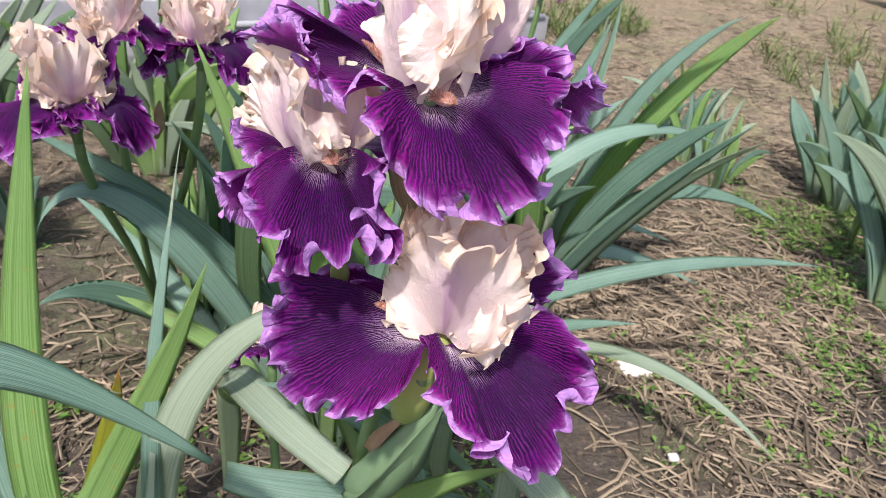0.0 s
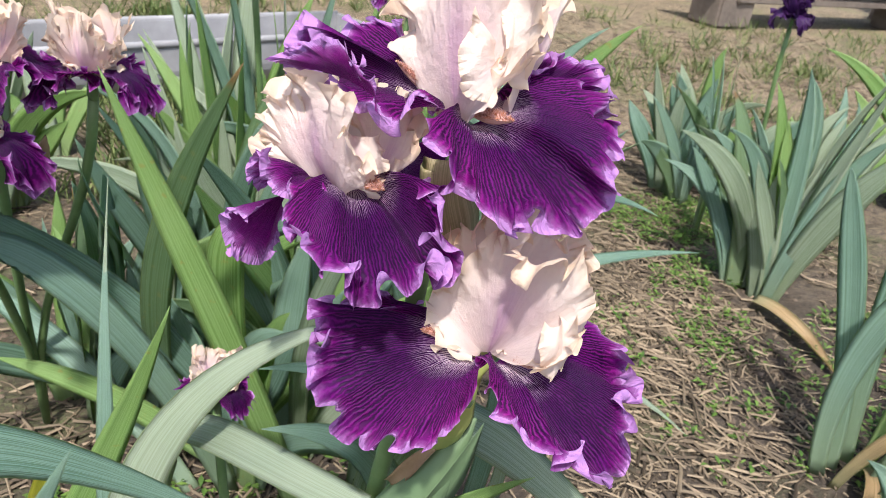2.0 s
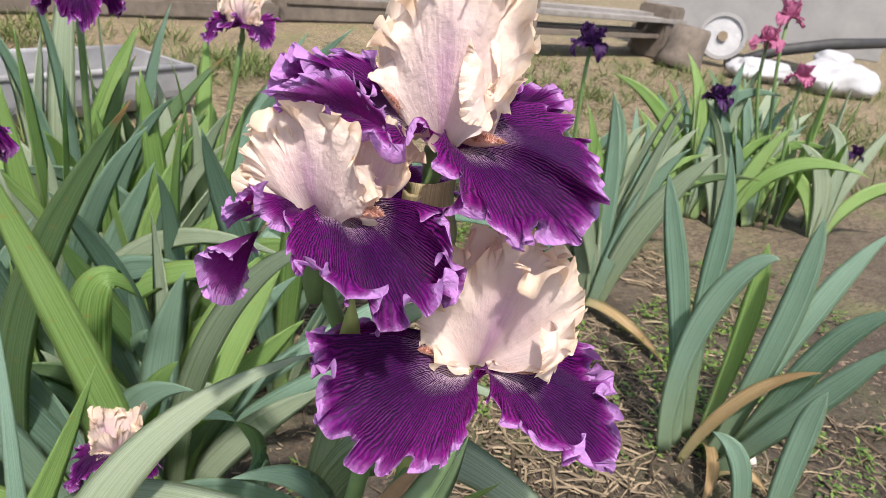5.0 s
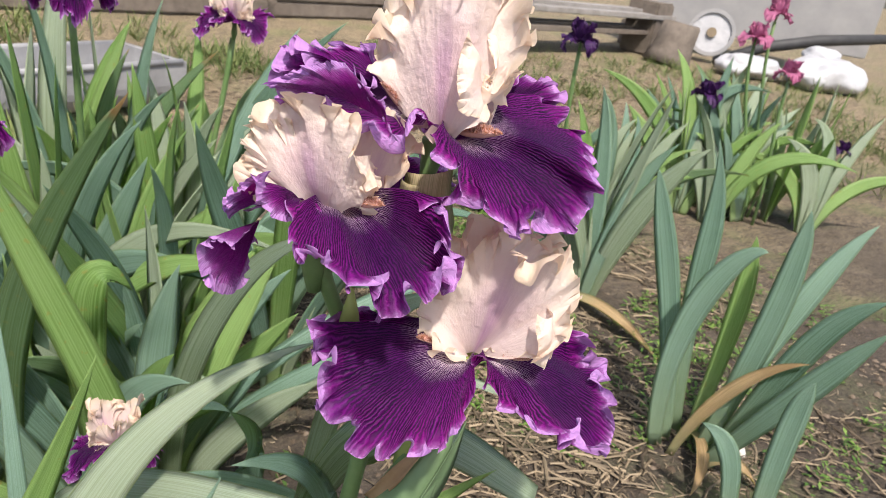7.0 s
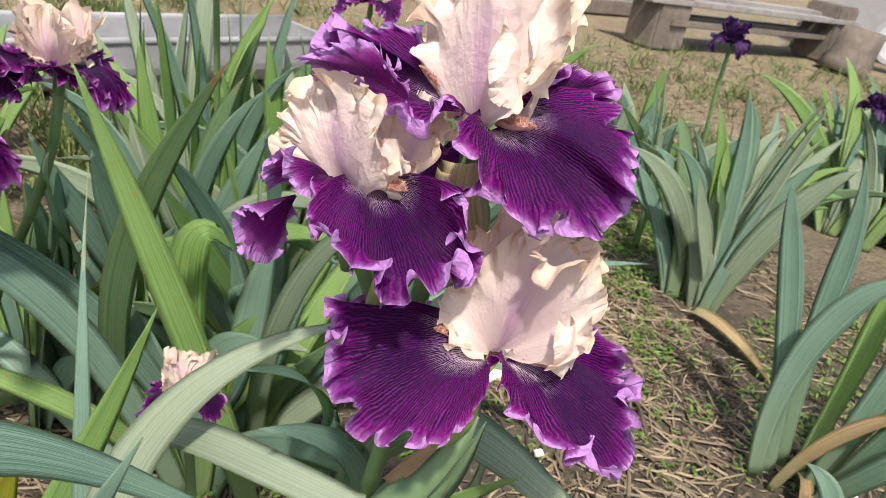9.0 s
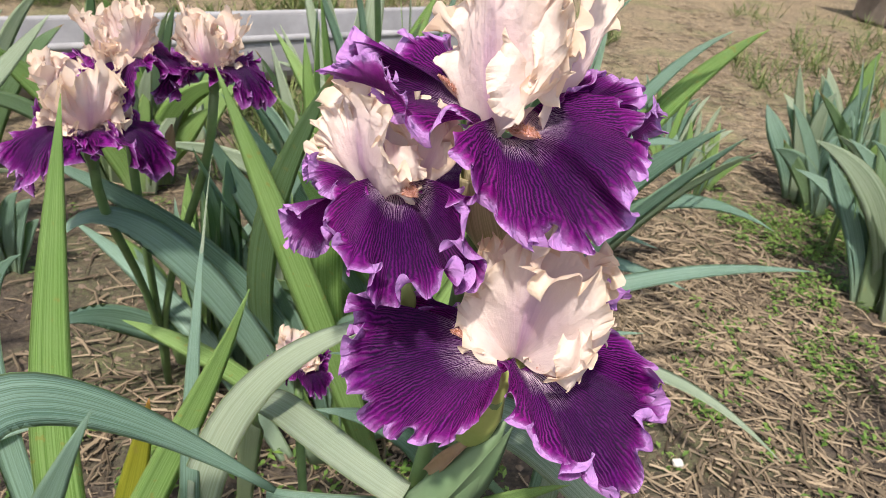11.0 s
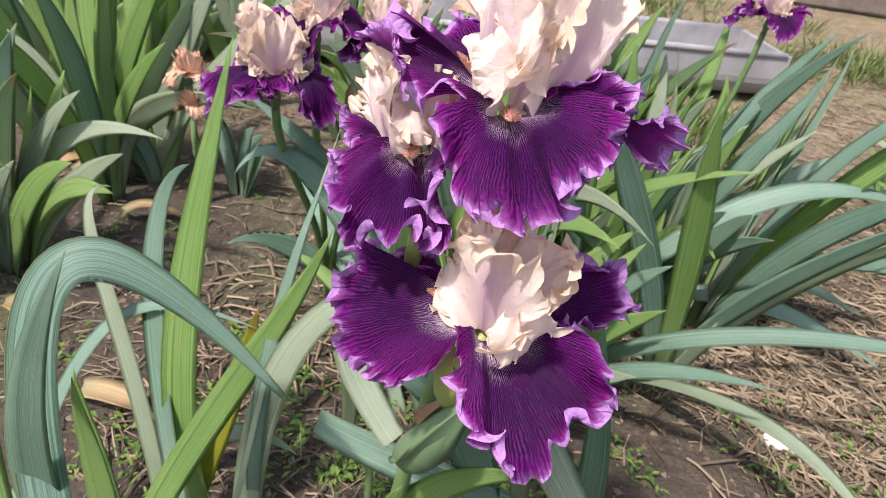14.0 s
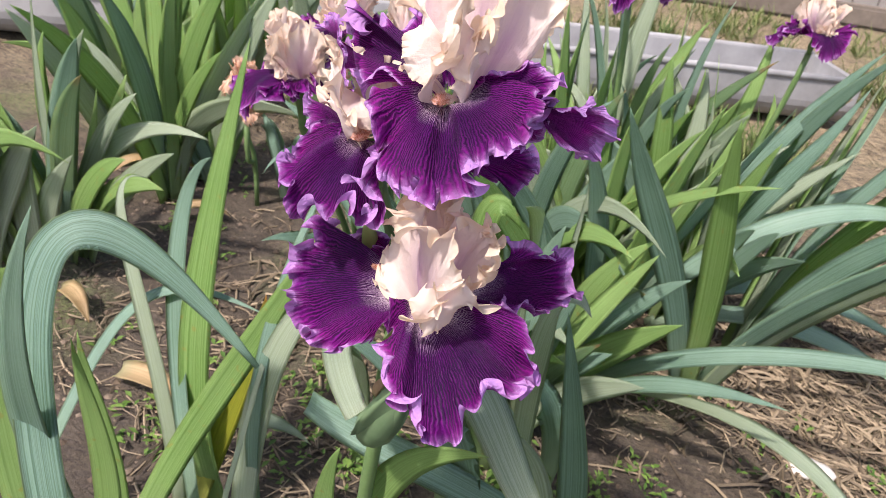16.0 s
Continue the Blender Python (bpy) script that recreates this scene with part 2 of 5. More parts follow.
def ground_material():
    n = Nodes("dry_garden_soil")
    vec = n.coords("Object")
    a, b, c = n.noise(vec, 1.1, 4.0), n.noise(vec, 9.0, 6.0, 0.65), n.noise(vec, 120.0, 6.0, 0.75)
    soil = n.mix(n.ramp(b, [(0.3, 0.0), (0.7, 1.0)]), (0.033, 0.027, 0.023), (0.078, 0.065, 0.055))
    soil = n.mix(n.ramp(c, [(0.45, 0.0), (0.75, 0.6)]), soil, (0.155, 0.13, 0.108))
    pos = n.add("ShaderNodeSeparateXYZ")
    n.link(vec, pos.inputs[0])
    far = n.math("ADD", pos.outputs[1], n.math("MULTIPLY", n.math("SUBTRACT", a, 0.5), 2.2))
    chaff = n.noise(n.coords("Object", (1, 3, 1)), 24.0, 6.0, 0.75, 1.5)
    patch = n.noise(vec, 3.6, 5.0, 0.7)
    litter = n.math("MULTIPLY", n.math("MULTIPLY", n.ramp(chaff, [(0.4, 0.0), (0.6, 1.0)]), n.ramp(patch, [(0.3, 0.6), (0.55, 1.0)])), n.ramp(n.math("MULTIPLY", far, 0.2), [(0.2, 0.1), (0.6, 0.9)]))
    soil = n.mix(litter, soil, (0.43, 0.34, 0.21))
    moss = n.math("MULTIPLY", n.ramp(n.noise(vec, 2.3, 3.0), [(0.5, 0.0), (0.66, 0.7)]), n.ramp(c, [(0.4, 0.0), (0.6, 1.0)]))
    soil = n.mix(moss, soil, (0.13, 0.17, 0.06))
    n.bump(n.math("ADD", n.math("MULTIPLY", c, 0.5), n.math("ADD", b, n.math("MULTIPLY", chaff, 0.4))), 0.9, 0.012)
    return n.finish(soil, 0.95, specular=0.15)


SOIL = ground_material()


# ---- mesh helpers ----
def attach(ob, parent):
    """Makes ob, built in world coordinates, a child of parent."""
    ob.parent = parent
    ob.matrix_parent_inverse = Matrix.Translation(parent.location).inverted()


def mesh_object(name, verts, faces, mat, parent=None, uvs=None, label="", smooth=True):
    me = bpy.data.meshes.new(name)
    me.from_pydata([tuple(p) for p in verts], [], faces)
    me.materials.append(mat)
    if smooth:
        me.polygons.foreach_set("use_smooth", [True] * len(me.polygons))
    if uvs is not None:
        layer = me.uv_layers.new(name="UVMap")
        idx = np.empty(len(me.loops), dtype=np.int32)
        me.loops.foreach_get("vertex_index", idx)
        layer.data.foreach_set("uv", np.asarray(uvs, dtype=np.float32)[idx].ravel())
    me.update()
    ob = new(name, me)
    if parent:
        attach(ob, parent)
    if label:
        tagged(ob, label)
    return ob


def part(name, bm, material, parent, label="", smooth=True):
    """Links a bmesh as one mesh object under a thing or a part."""
    me = bpy.data.meshes.new(name)
    bm.to_mesh(me)
    bm.free()
    me.materials.append(material)
    if smooth:
        me.polygons.foreach_set("use_smooth", [True] * len(me.polygons))
    ob = new(name, me)
    if parent:
        attach(ob, parent)
    if label:
        tagged(ob, label)
    return ob


def bez(c, s):
    c = [np.asarray(p, float) for p in c]
    s = np.asarray(s, float)[:, None]
    return (1 - s) ** 3 * c[0] + 3 * (1 - s) ** 2 * s * c[1] + 3 * (1 - s) * s ** 2 * c[2] + s ** 3 * c[3]


def unit(a):
    a = np.asarray(a, float)
    return a / (np.linalg.norm(a, axis=-1, keepdims=True) + 1e-9)


def grid_faces(nv, nu):
    return [(j * nu + i, j * nu + i + 1, (j + 1) * nu + i + 1, (j + 1) * nu + i) for j in range(nv - 1) for i in range(nu - 1)]


def leaf(parent, c, width, face=(0, -1, 0.25), mat=None, twist=0.0, fold=0.18, label="", name="leaf", steps=26, blunt=0.0):
    """A sword-shaped blade along the Bezier c, with thickness, a shallow fold and a long curved point. face: the way its flat side looks."""
    s = np.linspace(0, 1, steps)
    p = bez(c, s)
    t = unit(np.gradient(p, axis=0))
    n0 = unit(np.asarray(face, float) - t * (t @ np.asarray(face, float))[:, None])
    side = unit(np.cross(t, n0))
    ang = radians(twist) * s
    side, n0 = side * np.cos(ang)[:, None] + n0 * np.sin(ang)[:, None], n0 * np.cos(ang)[:, None] - side * np.sin(ang)[:, None]
    w = width * 0.5 * (0.62 + 0.38 * np.sin(np.clip(s / 0.55, 0, 1) * math.pi / 2))
    w = w * np.clip(1 - np.clip((s - 0.5) / (0.5 + blunt), 0, 1) ** 1.9, 0.012, 1)
    skew = width * 0.12 * np.clip((s - 0.6) / 0.4, 0, 1) ** 2
    us = np.array([-1, -0.55, 0, 0.55, 1])
    th = np.array([0.12, 0.7, 1.0, 0.7, 0.12]) * 0.0011
    ring, uv = [], []
    wob = 1 + 0.04 * np.sin(s * 9 + width * 900)
    for sign in (1, -1):
        for k in (range(5) if sign > 0 else (3, 2, 1)):
            off = side * (us[k] * w * wob + skew)[:, None] + n0 * ((us[k] ** 2) * w * fold + sign * th[k] * (0.3 + 0.7 * (1 - s)))[:, None]
            ring.append(p + off)
            uv.append(np.stack([np.full(steps, us[k]), s], 1))
    m = len(ring)
    verts = np.stack(ring, 1).reshape(-1, 3)
    uvs = np.stack(uv, 1).reshape(-1, 2)
    faces = [(j * m + i, j * m + (i + 1) % m, (j + 1) * m + (i + 1) % m, (j + 1) * m + i) for j in range(steps - 1) for i in range(m)]
    faces += [tuple(range(m - 1, -1, -1)), tuple(range((steps - 1) * m, steps * m))]
    return mesh_object(name, verts, faces, mat or LEAF, parent, uvs, label)


def tube(parent, name, pts, radii, mat, label="", sides=10):
    """A stem through points, with a radius at each."""
    pts = np.asarray(pts, float)
    t = unit(np.gradient(pts, axis=0))
    ref = np.array([0.3, 1.0, 0.1])
    a = unit(np.cross(t, ref))
    b = np.cross(t, a)
    ang = np.linspace(0, 2 * math.pi, sides, endpoint=False)
    verts = np.concatenate([pts[j] + radii[j] * (np.cos(ang)[:, None] * a[j] + np.sin(ang)[:, None] * b[j]) for j in range(len(pts))])
    faces = [(j * sides + i, j * sides + (i + 1) % sides, (j + 1) * sides + (i + 1) % sides, (j + 1) * sides + i) for j in range(len(pts) - 1) for i in range(sides)]
    faces += [tuple(range(sides - 1, -1, -1)), tuple(range((len(pts) - 1) * sides, len(pts) * sides))]
    return mesh_object(name, verts, faces, mat, parent, None, label)


def petal(parent, name, c, side, width, mat, ref, cup=(0.1, 0.1), frill=0.005, waves=11, seed=0, arc=90, nu=61, nv=40, label="", crease=0.0, pleats=6, lobes=0.03, rough=0.0, hang=None, onset=0.62,
          roll=(10, 150, 5), lace=1.0, square=2.35):
    """A ruffled petal: a fan that opens from the throat along the Bezier midrib c. side: the way across; ref: the way its upper face looks;
    cup: how far its two flanks rise; frill: height of the ruffles at the rim; crease: pleats that run outwards;
    roll: degrees by which the rim turns up all round, further at single curls, and how many of those; lace: fine crimp of the edge."""
    rng = np.random.RandomState(seed + 17)
    th_max = radians(arc)
    r, th = np.meshgrid(0.02 + 0.98 * (1 - (1 - np.linspace(0, 1, nv)) ** 1.35), np.linspace(-th_max, th_max, nu), indexing="ij")
    k = th / th_max
    ph = rng.rand(14) * 6.28
    ex = square
    g = (np.abs(np.sin(th)) ** ex + np.abs(np.cos(th)) ** ex) ** (-1 / ex)
    g = g * (1 + lobes * (np.sin(th * 3.1 + ph[0]) + 0.6 * np.sin(th * 5.7 + ph[1])) - 0.08 * np.abs(k) ** 3)
    warp = th + 0.12 * np.sin(th * 4.3 + ph[2]) + 0.05 * np.sin(th * 11 + ph[10])
    amp = np.clip(0.8 + 0.45 * np.sin(th * 2.2 + ph[3]) + 0.4 * np.sin(th * 5.3 + ph[4]), 0.15, 1.6)
    near, rim, skirt, edge = (np.clip((r - q) / (1 - q), 0, 1) for q in (0.3, onset, 0.78, 0.9))
    w0, w1 = warp * waves * 0.38 + ph[5], warp * waves * 1.2 + ph[6] + 0.8 * r
    w2 = th * waves * 3.3 + ph[7] + 1.6 * np.sin(th * 9 + ph[11]) + 0.8 * np.sin(th * 23 + ph[12])
    w3 = th * waves * 8.5 + ph[1] + 2.0 * np.sin(th * 13 + ph[3]) + 1.2 * np.sin(th * 41 + ph[0])
    fine = lace * np.clip(0.7 + 0.6 * np.sin(th * 7.1 + ph[13]), 0.15, 1.3)
    ruf = frill * (0.8 * amp * near ** 1.5 * np.sin(w0) + 1.0 * amp * rim ** 1.7 * np.sin(w1) + 0.52 * fine * skirt ** 1.2 * np.sin(w2) + 0.1 * lace * edge * np.sin(w3))
    slip = frill * (amp * 0.45 * rim ** 2 * np.sin(2 * w1 + 0.6) + 0.24 * fine * skirt * np.cos(w2 + 0.5)) / np.maximum(width * r, 1e-3)
    the = th + slip
    # the rim rolls up along its length and turns right over at a few curls
    spot = np.zeros_like(th)
    for _ in range(roll[2]):
        spot = spot + rng.uniform(0.45, 1.0) * np.exp(-((th - rng.uniform(-0.95, 0.95) * th_max) / rng.uniform(0.045, 0.085)) ** 2)
    spot = np.minimum(spot, 1.1)
    phi = np.radians(np.maximum(abs(roll[0]) * (1 + 0.6 * np.sin(th * 6.1 + ph[8])) + abs(roll[1]) * spot, 3.0))
    r0 = 0.84
    over = np.clip((r - r0) / (1 - r0), 0, 1)
    rad = np.where(r < r0, r, r0 + (1 - r0) * (0.5 * over + 0.5 * np.sin(phi * over) / phi))
    lift = math.copysign(1.0, roll[0]) * width * g * (1 - r0) * (1 - np.cos(phi * over)) / phi
    rad = rad * g * (1 - 0.05 * rim ** 2 * amp * np.sin(w1) ** 2 + (frill / width) * (0.12 * rim ** 2 * np.cos(w1 * 1.3 + ph[7]) + 0.16 * fine * skirt * np.cos(w2 * 1.2) + 0.07 * lace * edge * np.cos(w3)))
    s = np.clip(rad * np.cos(the), -0.9, 1.15)
    p = bez(c, np.maximum(s, 0).ravel()).reshape(nv, nu, 3)
    back = np.asarray(hang if hang is not None else 3 * (np.asarray(c[1], float) - np.asarray(c[0], float)), float)
    p = p + np.minimum(s, 0)[..., None] * back
    e = 1e-3
    sc = np.maximum(s, 0).ravel()
    t = unit(bez(c, sc + e) - bez(c, sc - e)).reshape(nv, nu, 3)
    sd = np.broadcast_to(unit(side), t.shape)
    sd = unit(sd - t * (sd * t).sum(-1, keepdims=True))
    nrm = np.cross(sd, t)
    nrm = nrm * (1.0 if (nrm[nv // 2, nu // 2] @ np.asarray(ref, float)) > 0 else -1.0)
    x = rad * np.sin(the)
    flank = np.where(x > 0, cup[1], cup[0]) * width * np.abs(x) ** 1.8
    fold = crease * r ** 0.8 * np.sin(k * pleats + ph[8] + 0.8 * np.sin(r * 4 + ph[9])) * (1 - 0.3 * r)
    if rough:
        fold = fold + rough * r * np.array([noise.noise((a * 40, b * 40, seed * 3.1)) + 0.3 * noise.noise((a * 130, b * 130, seed * 1.7)) for a, b in zip((x * width).ravel(), (s * width).ravel())]).reshape(nv, nu)
    q = p + sd * (x * width)[..., None] + nrm * (flank + ruf + fold + lift)[..., None]
    uv = np.stack([k, r + 0.085 * np.minimum(spot, 1) * over], -1).reshape(-1, 2)
    return mesh_object(name, q.reshape(-1, 3), grid_faces(nv, nu), mat, parent, uv, label)


def spline(points, count):
    """A smooth curve through a few points, sampled evenly along its length."""
    p = np.asarray(points, float)
    p = np.concatenate([[2 * p[0] - p[1]], p, [2 * p[-1] - p[-2]]])
    out = []
    for i in range(1, len(p) - 2):
        q = np.linspace(0, 1, 24, endpoint=False)[:, None]
        a, b, c, d = p[i - 1:i + 3]
        out.append(0.5 * (2 * b + (c - a) * q + (2 * a - 5 * b + 4 * c - d) * q ** 2 + (3 * b - a - 3 * c + d) * q ** 3))
    out = np.concatenate(out + [p[-2:-1]])
    run = np.concatenate([[0], np.cumsum(np.linalg.norm(np.diff(out, axis=0), axis=1))])
    at = np.linspace(0, run[-1], count)
    return np.stack([np.interp(at, run, out[:, i]) for i in range(3)], 1)


def fan_petal(parent, name, throat, rim, ref, mat, bulge=0.01, skew=0.8, neck=0.005, frill=0.003, waves=9, seed=0, nu=341, nv=72, curls=(), roll=12, lace=1.0, crumple=0.0, grow=0.004, groove=0.0, onset=0.5, label="", ruffles=0, pale=0.0, shift=0.0, start=0.0):
    """A broad petal that fans out from its throat to a rim given by a few points, one flank to the other. ref: the way
    its upper face looks;
    bulge: how far it arches that way; curls: places along the rim (-1 to 1), widths and degrees by which the edge turns
    over; crumple: depth of soft folds;
    ruffles: how many small curls turn the edge up or under besides; pale: how much wider its light margin is; shift:
    how far its veins and colours are set off the midrib, away from the dark heart; start: how far out on the fall its
    colours begin."""
    rng = np.random.RandomState(seed + 5)
    ph = rng.rand(14) * 6.28
    edge_line = spline(rim, nu)
    t0 = np.asarray(throat, float)
    up = unit(ref)
    k = np.linspace(-1, 1, nu)
    s = 0.015 + 0.985 * (1 - (1 - np.linspace(0, 1, nv)) ** 1.3)
    s, k = np.meshgrid(s, k, indexing="ij")
    foot = t0 + unit(edge_line[-1] - edge_line[0]) * (k[0] * neck)[:, None]
    spoke = edge_line - foot
    spoke = spoke * (1 + grow / np.linalg.norm(spoke, axis=1, keepdims=True))
    p = foot + spoke * s[..., None] + up * (bulge * np.sin(math.pi * s ** skew))[..., None]
    du, dv = np.gradient(p, axis=1), np.gradient(p, axis=0)
    er, eu = unit(dv), unit(du)
    nrm = unit(np.cross(du, dv))
    nrm = nrm * (1.0 if (nrm[nv // 2, nu // 2] @ up) > 0 else -1.0)
    th = k * 1.9
    amp = np.clip(0.8 + 0.45 * np.sin(th * 2.2 + ph[3]) + 0.4 * np.sin(th * 5.3 + ph[4]), 0.2, 1.5)
    near, rimward, skirt, edge = (np.clip((s - q) / (1 - q), 0, 1) for q in (0.3, onset, 0.8, 0.9))
    warp = th + 0.12 * np.sin(th * 4.3 + ph[2])
    w0, w1 = warp * waves * 0.4 + ph[5], warp * waves + ph[6] + 0.8 * s
    w2 = th * waves * 2.5 + ph[7] + 1.9 * np.sin(th * 5.7 + ph[11]) + 0.9 * np.sin(th * 17 + ph[12])
    w3 = th * waves * 7.5 + ph[1] + 2.0 * np.sin(th * 13 + ph[3]) + 1.2 * np.sin(th * 41 + ph[0])
    fine = lace * np.clip(0.75 + 0.8 * np.sin(th * 4.1 + ph[13]), 0.1, 1.5)
    lift = frill * (0.8 * near ** 1.5 * np.sin(w0) + 1.7 * amp * rimward ** 2 * np.sin(w1) + 1.05 * fine * skirt ** 1.2 * np.sin(w2) + 0.12 * lace * edge * np.sin(w3))
    lift = lift - groove * np.exp(-(k / 0.12) ** 2) * np.sin(math.pi * s)
    slip = frill * (0.7 * amp * rimward ** 2 * np.sin(2 * w1 + 0.6) + 0.75 * fine * skirt ** 1.5 * np.sin(2 * w2 + 0.5))
    out = frill * (0.35 * rimward ** 2 * np.cos(w1 * 1.3 + ph[7]) + 0.16 * fine * skirt * np.cos(w2 * 0.7) + 0.07 * lace * edge * np.cos(w3))
    if crumple:
        size = np.linalg.norm(spoke, axis=1)[None, :]
        a, b = (np.sin(th * 0.8) * s * size).ravel(), (np.cos(th * 0.8) * s * size).ravel()
        soft = np.array([1.1 * noise.noise((x * 46, y * 30, seed * 3.1)) + 0.45 * (0.25 - abs(noise.noise((x * 95, y * 70, seed * 1.7)))) + 0.07 * noise.noise((x * 330, y * 330, seed * 2.3)) for x, y in zip(a, b)])
        lift = lift + crumple * (0.15 + 1.1 * s ** 2) * np.clip(s * 3, 0, 1) * soft.reshape(nv, nu)
    spot = np.zeros_like(k)
    for at, wide, deg in curls:
        spot = spot + radians(deg) * np.exp(-((k - at) / wide) ** 2)
    for i in range(ruffles):
        at = -0.9 + 1.8 * (i + rng.uniform(0.1, 0.9)) / ruffles
        spot = spot + radians(rng.choice((rng.uniform(60, 165), rng.uniform(-90, -30)), p=(0.7, 0.3))) * np.exp(-((k - at) / rng.uniform(0.014, 0.034)) ** 2)
    phi = radians(roll) * (1 + 0.7 * np.sin(th * 6.1 + ph[8])) + spot
    phi = np.where(np.abs(phi) < 0.05, 0.05, phi)
    s0 = 0.81
    over = np.clip((s - s0) / (1 - s0), 0, 1)
    room = (np.linalg.norm(spoke, axis=1) * (1 - s0))[None, :]
    p = p + er * (room * (np.sin(phi * over) / phi - over) + out)[..., None] + nrm * (room * (1 - np.cos(phi * over)) / phi + lift)[..., None] + eu * slip[..., None]
    uv = np.stack([k + shift, start + (1 - start) * s + 0.16 * np.clip(spot / 2, 0, 1) * over ** 0.7 + pale * s ** 3], -1).reshape(-1, 2)
    return mesh_object(name, p.reshape(-1, 3), grid_faces(nv, nu), mat, parent, uv, label)


def beard(parent, a, b, up, size=0.0042, seed=0):
    """A fuzzy caterpillar of hairs from a to b."""
    rng = np.random.RandomState(seed)
    a, b, up = np.asarray(a, float), np.asarray(b, float), unit(up)
    ax = unit(b - a)
    sd = np.cross(ax, up)
    verts, faces = [], []
    ring = np.linspace(0, 2 * math.pi, 9)[:-1]
    for j in range(7):
        q = j / 6
        rr = size * 0.42 * math.sin(math.pi * min(1, 0.12 + 0.86 * q)) + 0.0003
        verts += [a + (b - a) * q + (up * math.cos(g) + sd * math.sin(g)) * rr for g in ring]
    faces += [(j * 8 + i, j * 8 + (i + 1) % 8, j * 8 + 8 + (i + 1) % 8, j * 8 + 8 + i) for j in range(6) for i in range(8)]
    for k in range(620):
        s = rng.rand() ** 0.8
        th = (rng.rand() - 0.5) * 3.2
        d = unit(up * math.cos(th) + sd * math.sin(th) + ax * (rng.rand() * 1.1 - 0.1))
        r = size * (0.25 + 0.75 * math.sin(math.pi * min(1, 0.2 + 0.76 * s)))
        o = a + (b - a) * s + d * r * 0.35
        l = r * (0.35 + 0.4 * rng.rand())
        x = unit(np.cross(d, ax + 0.01)) * 0.0003
        y = np.cross(d, x)
        i = len(verts)
        verts += [o + x, o - 0.5 * x + 0.87 * y, o - 0.5 * x - 0.87 * y, o + d * l]
        faces += [(i, i + 1, i + 3), (i + 1, i + 2, i + 3), (i + 2, i, i + 3)]
    return mesh_object("beard", verts, faces, BEARD, parent, None, "orange-brown fuzzy beard", False)


def empty(name, at, label, category, group=""):
    ob = new(name)
    ob.location = at
    ob.empty_display_size = 0.05
    bpy.context.view_layer.update()
    return tagged(ob, label, category, group)


# ---- ground ----
def spaced(lo, hi, fine, near):
    """Coordinates that are close together inside near and grow wider outside."""
    a = list(np.arange(near[0], near[1] + 1e-6, fine))
    step, x = fine, near[1]
    while x < hi:
        step *= 1.22
        x += step
        a.append(x)
    step, x = fine, near[0]
    while x > lo:
        step *= 1.22
        x -= step
        a.insert(0, x)
    return np.array(a)


def ground_height(x, y):
    h = 0.012 * noise.noise((x * 2.1, y * 2.1, 0.3)) + 0.009 * noise.noise((x * 7.3, y * 7.3, 4.0)) + 0.006 * noise.noise((x * 22.0, y * 22.0, 9.0))
    if -1.6 < x < 2.2 and 0.4 < y < 2.6:
        h += 0.005 * abs(noise.noise((x * 48.0, y * 48.0, 2.0)))
    return h - 0.005


def build_ground():
    xs, ys = spaced(-90, 90, 0.013, (-1.5, 2.0)), spaced(-60, 120, 0.013, (0.5, 2.4))
    verts = [(x, y, ground_height(x, y)) for y in ys for x in xs]
    ob = mesh_object("ground", verts, grid_faces(len(ys), len(xs)), SOIL)
    tagged(ob, "dry brown garden soil littered with straw and weeds", "ground", kind="structure")


build_ground()


# ---- iris flowers ----
def pod(parent, name, pts, radii, mat, label=""):
    return tube(parent, name, pts, radii, mat, label, 12)


def style_arm(parent, c, out, length, seed, mat=None):
    """Small crested petal that arches over a beard."""
    c, out = np.asarray(c, float), unit(out)
    up = np.array([0, 0, 1.0])
    side = np.cross(up, out)
    pts = [c, c + out * length * 0.35 + up * length * 0.5, c + out * length * 0.75 + up * length * 0.6, c + out * length * 1.0 + up * length * 0.4]
    return petal(parent, "style_arm", pts, side, length * 0.42, mat or STANDARD, up, (-0.5, -0.5), 0.0022, 7, seed, 60, 21, 14, crease=0.001)


def standard(parent, c, yaw, reach, height, width, seed, mat=None, lean=(0, 0), fine=1.0, tip=0.85, frill=0.0065, crease=0.002, arc=108, cup=0.4, drop=0.0):
    """An upright petal that bulges outwards and closes over the flower's heart. drop: how far its lower lobes hang."""
    c = np.asarray(c, float)
    o = np.array([math.cos(radians(yaw)), math.sin(radians(yaw)), 0])
    l = np.array([lean[0], lean[1], 0.0])
    z = np.array([0, 0, 1.0])
    pts = [c + o * 0.003, c + o * reach * 0.5 + z * height * 0.12, c + (o + l) * reach * 1.1 + z * height * 0.5, c + o * reach * tip + l * reach * 1.5 + z * height * 0.92]
    return petal(parent, "standard", pts, np.cross(z, o), width, mat or STANDARD, -o, (cup, cup), frill, 14, seed, arc, int(341 * fine) | 1, int(66 * fine), crease=crease, pleats=9,
                 rough=0.005 * width / 0.04, onset=0.42, roll=(-26, -70, 3), lace=1.3, square=3.2, hang=(z * height * (0.5 + drop) - o * reach * 0.3))


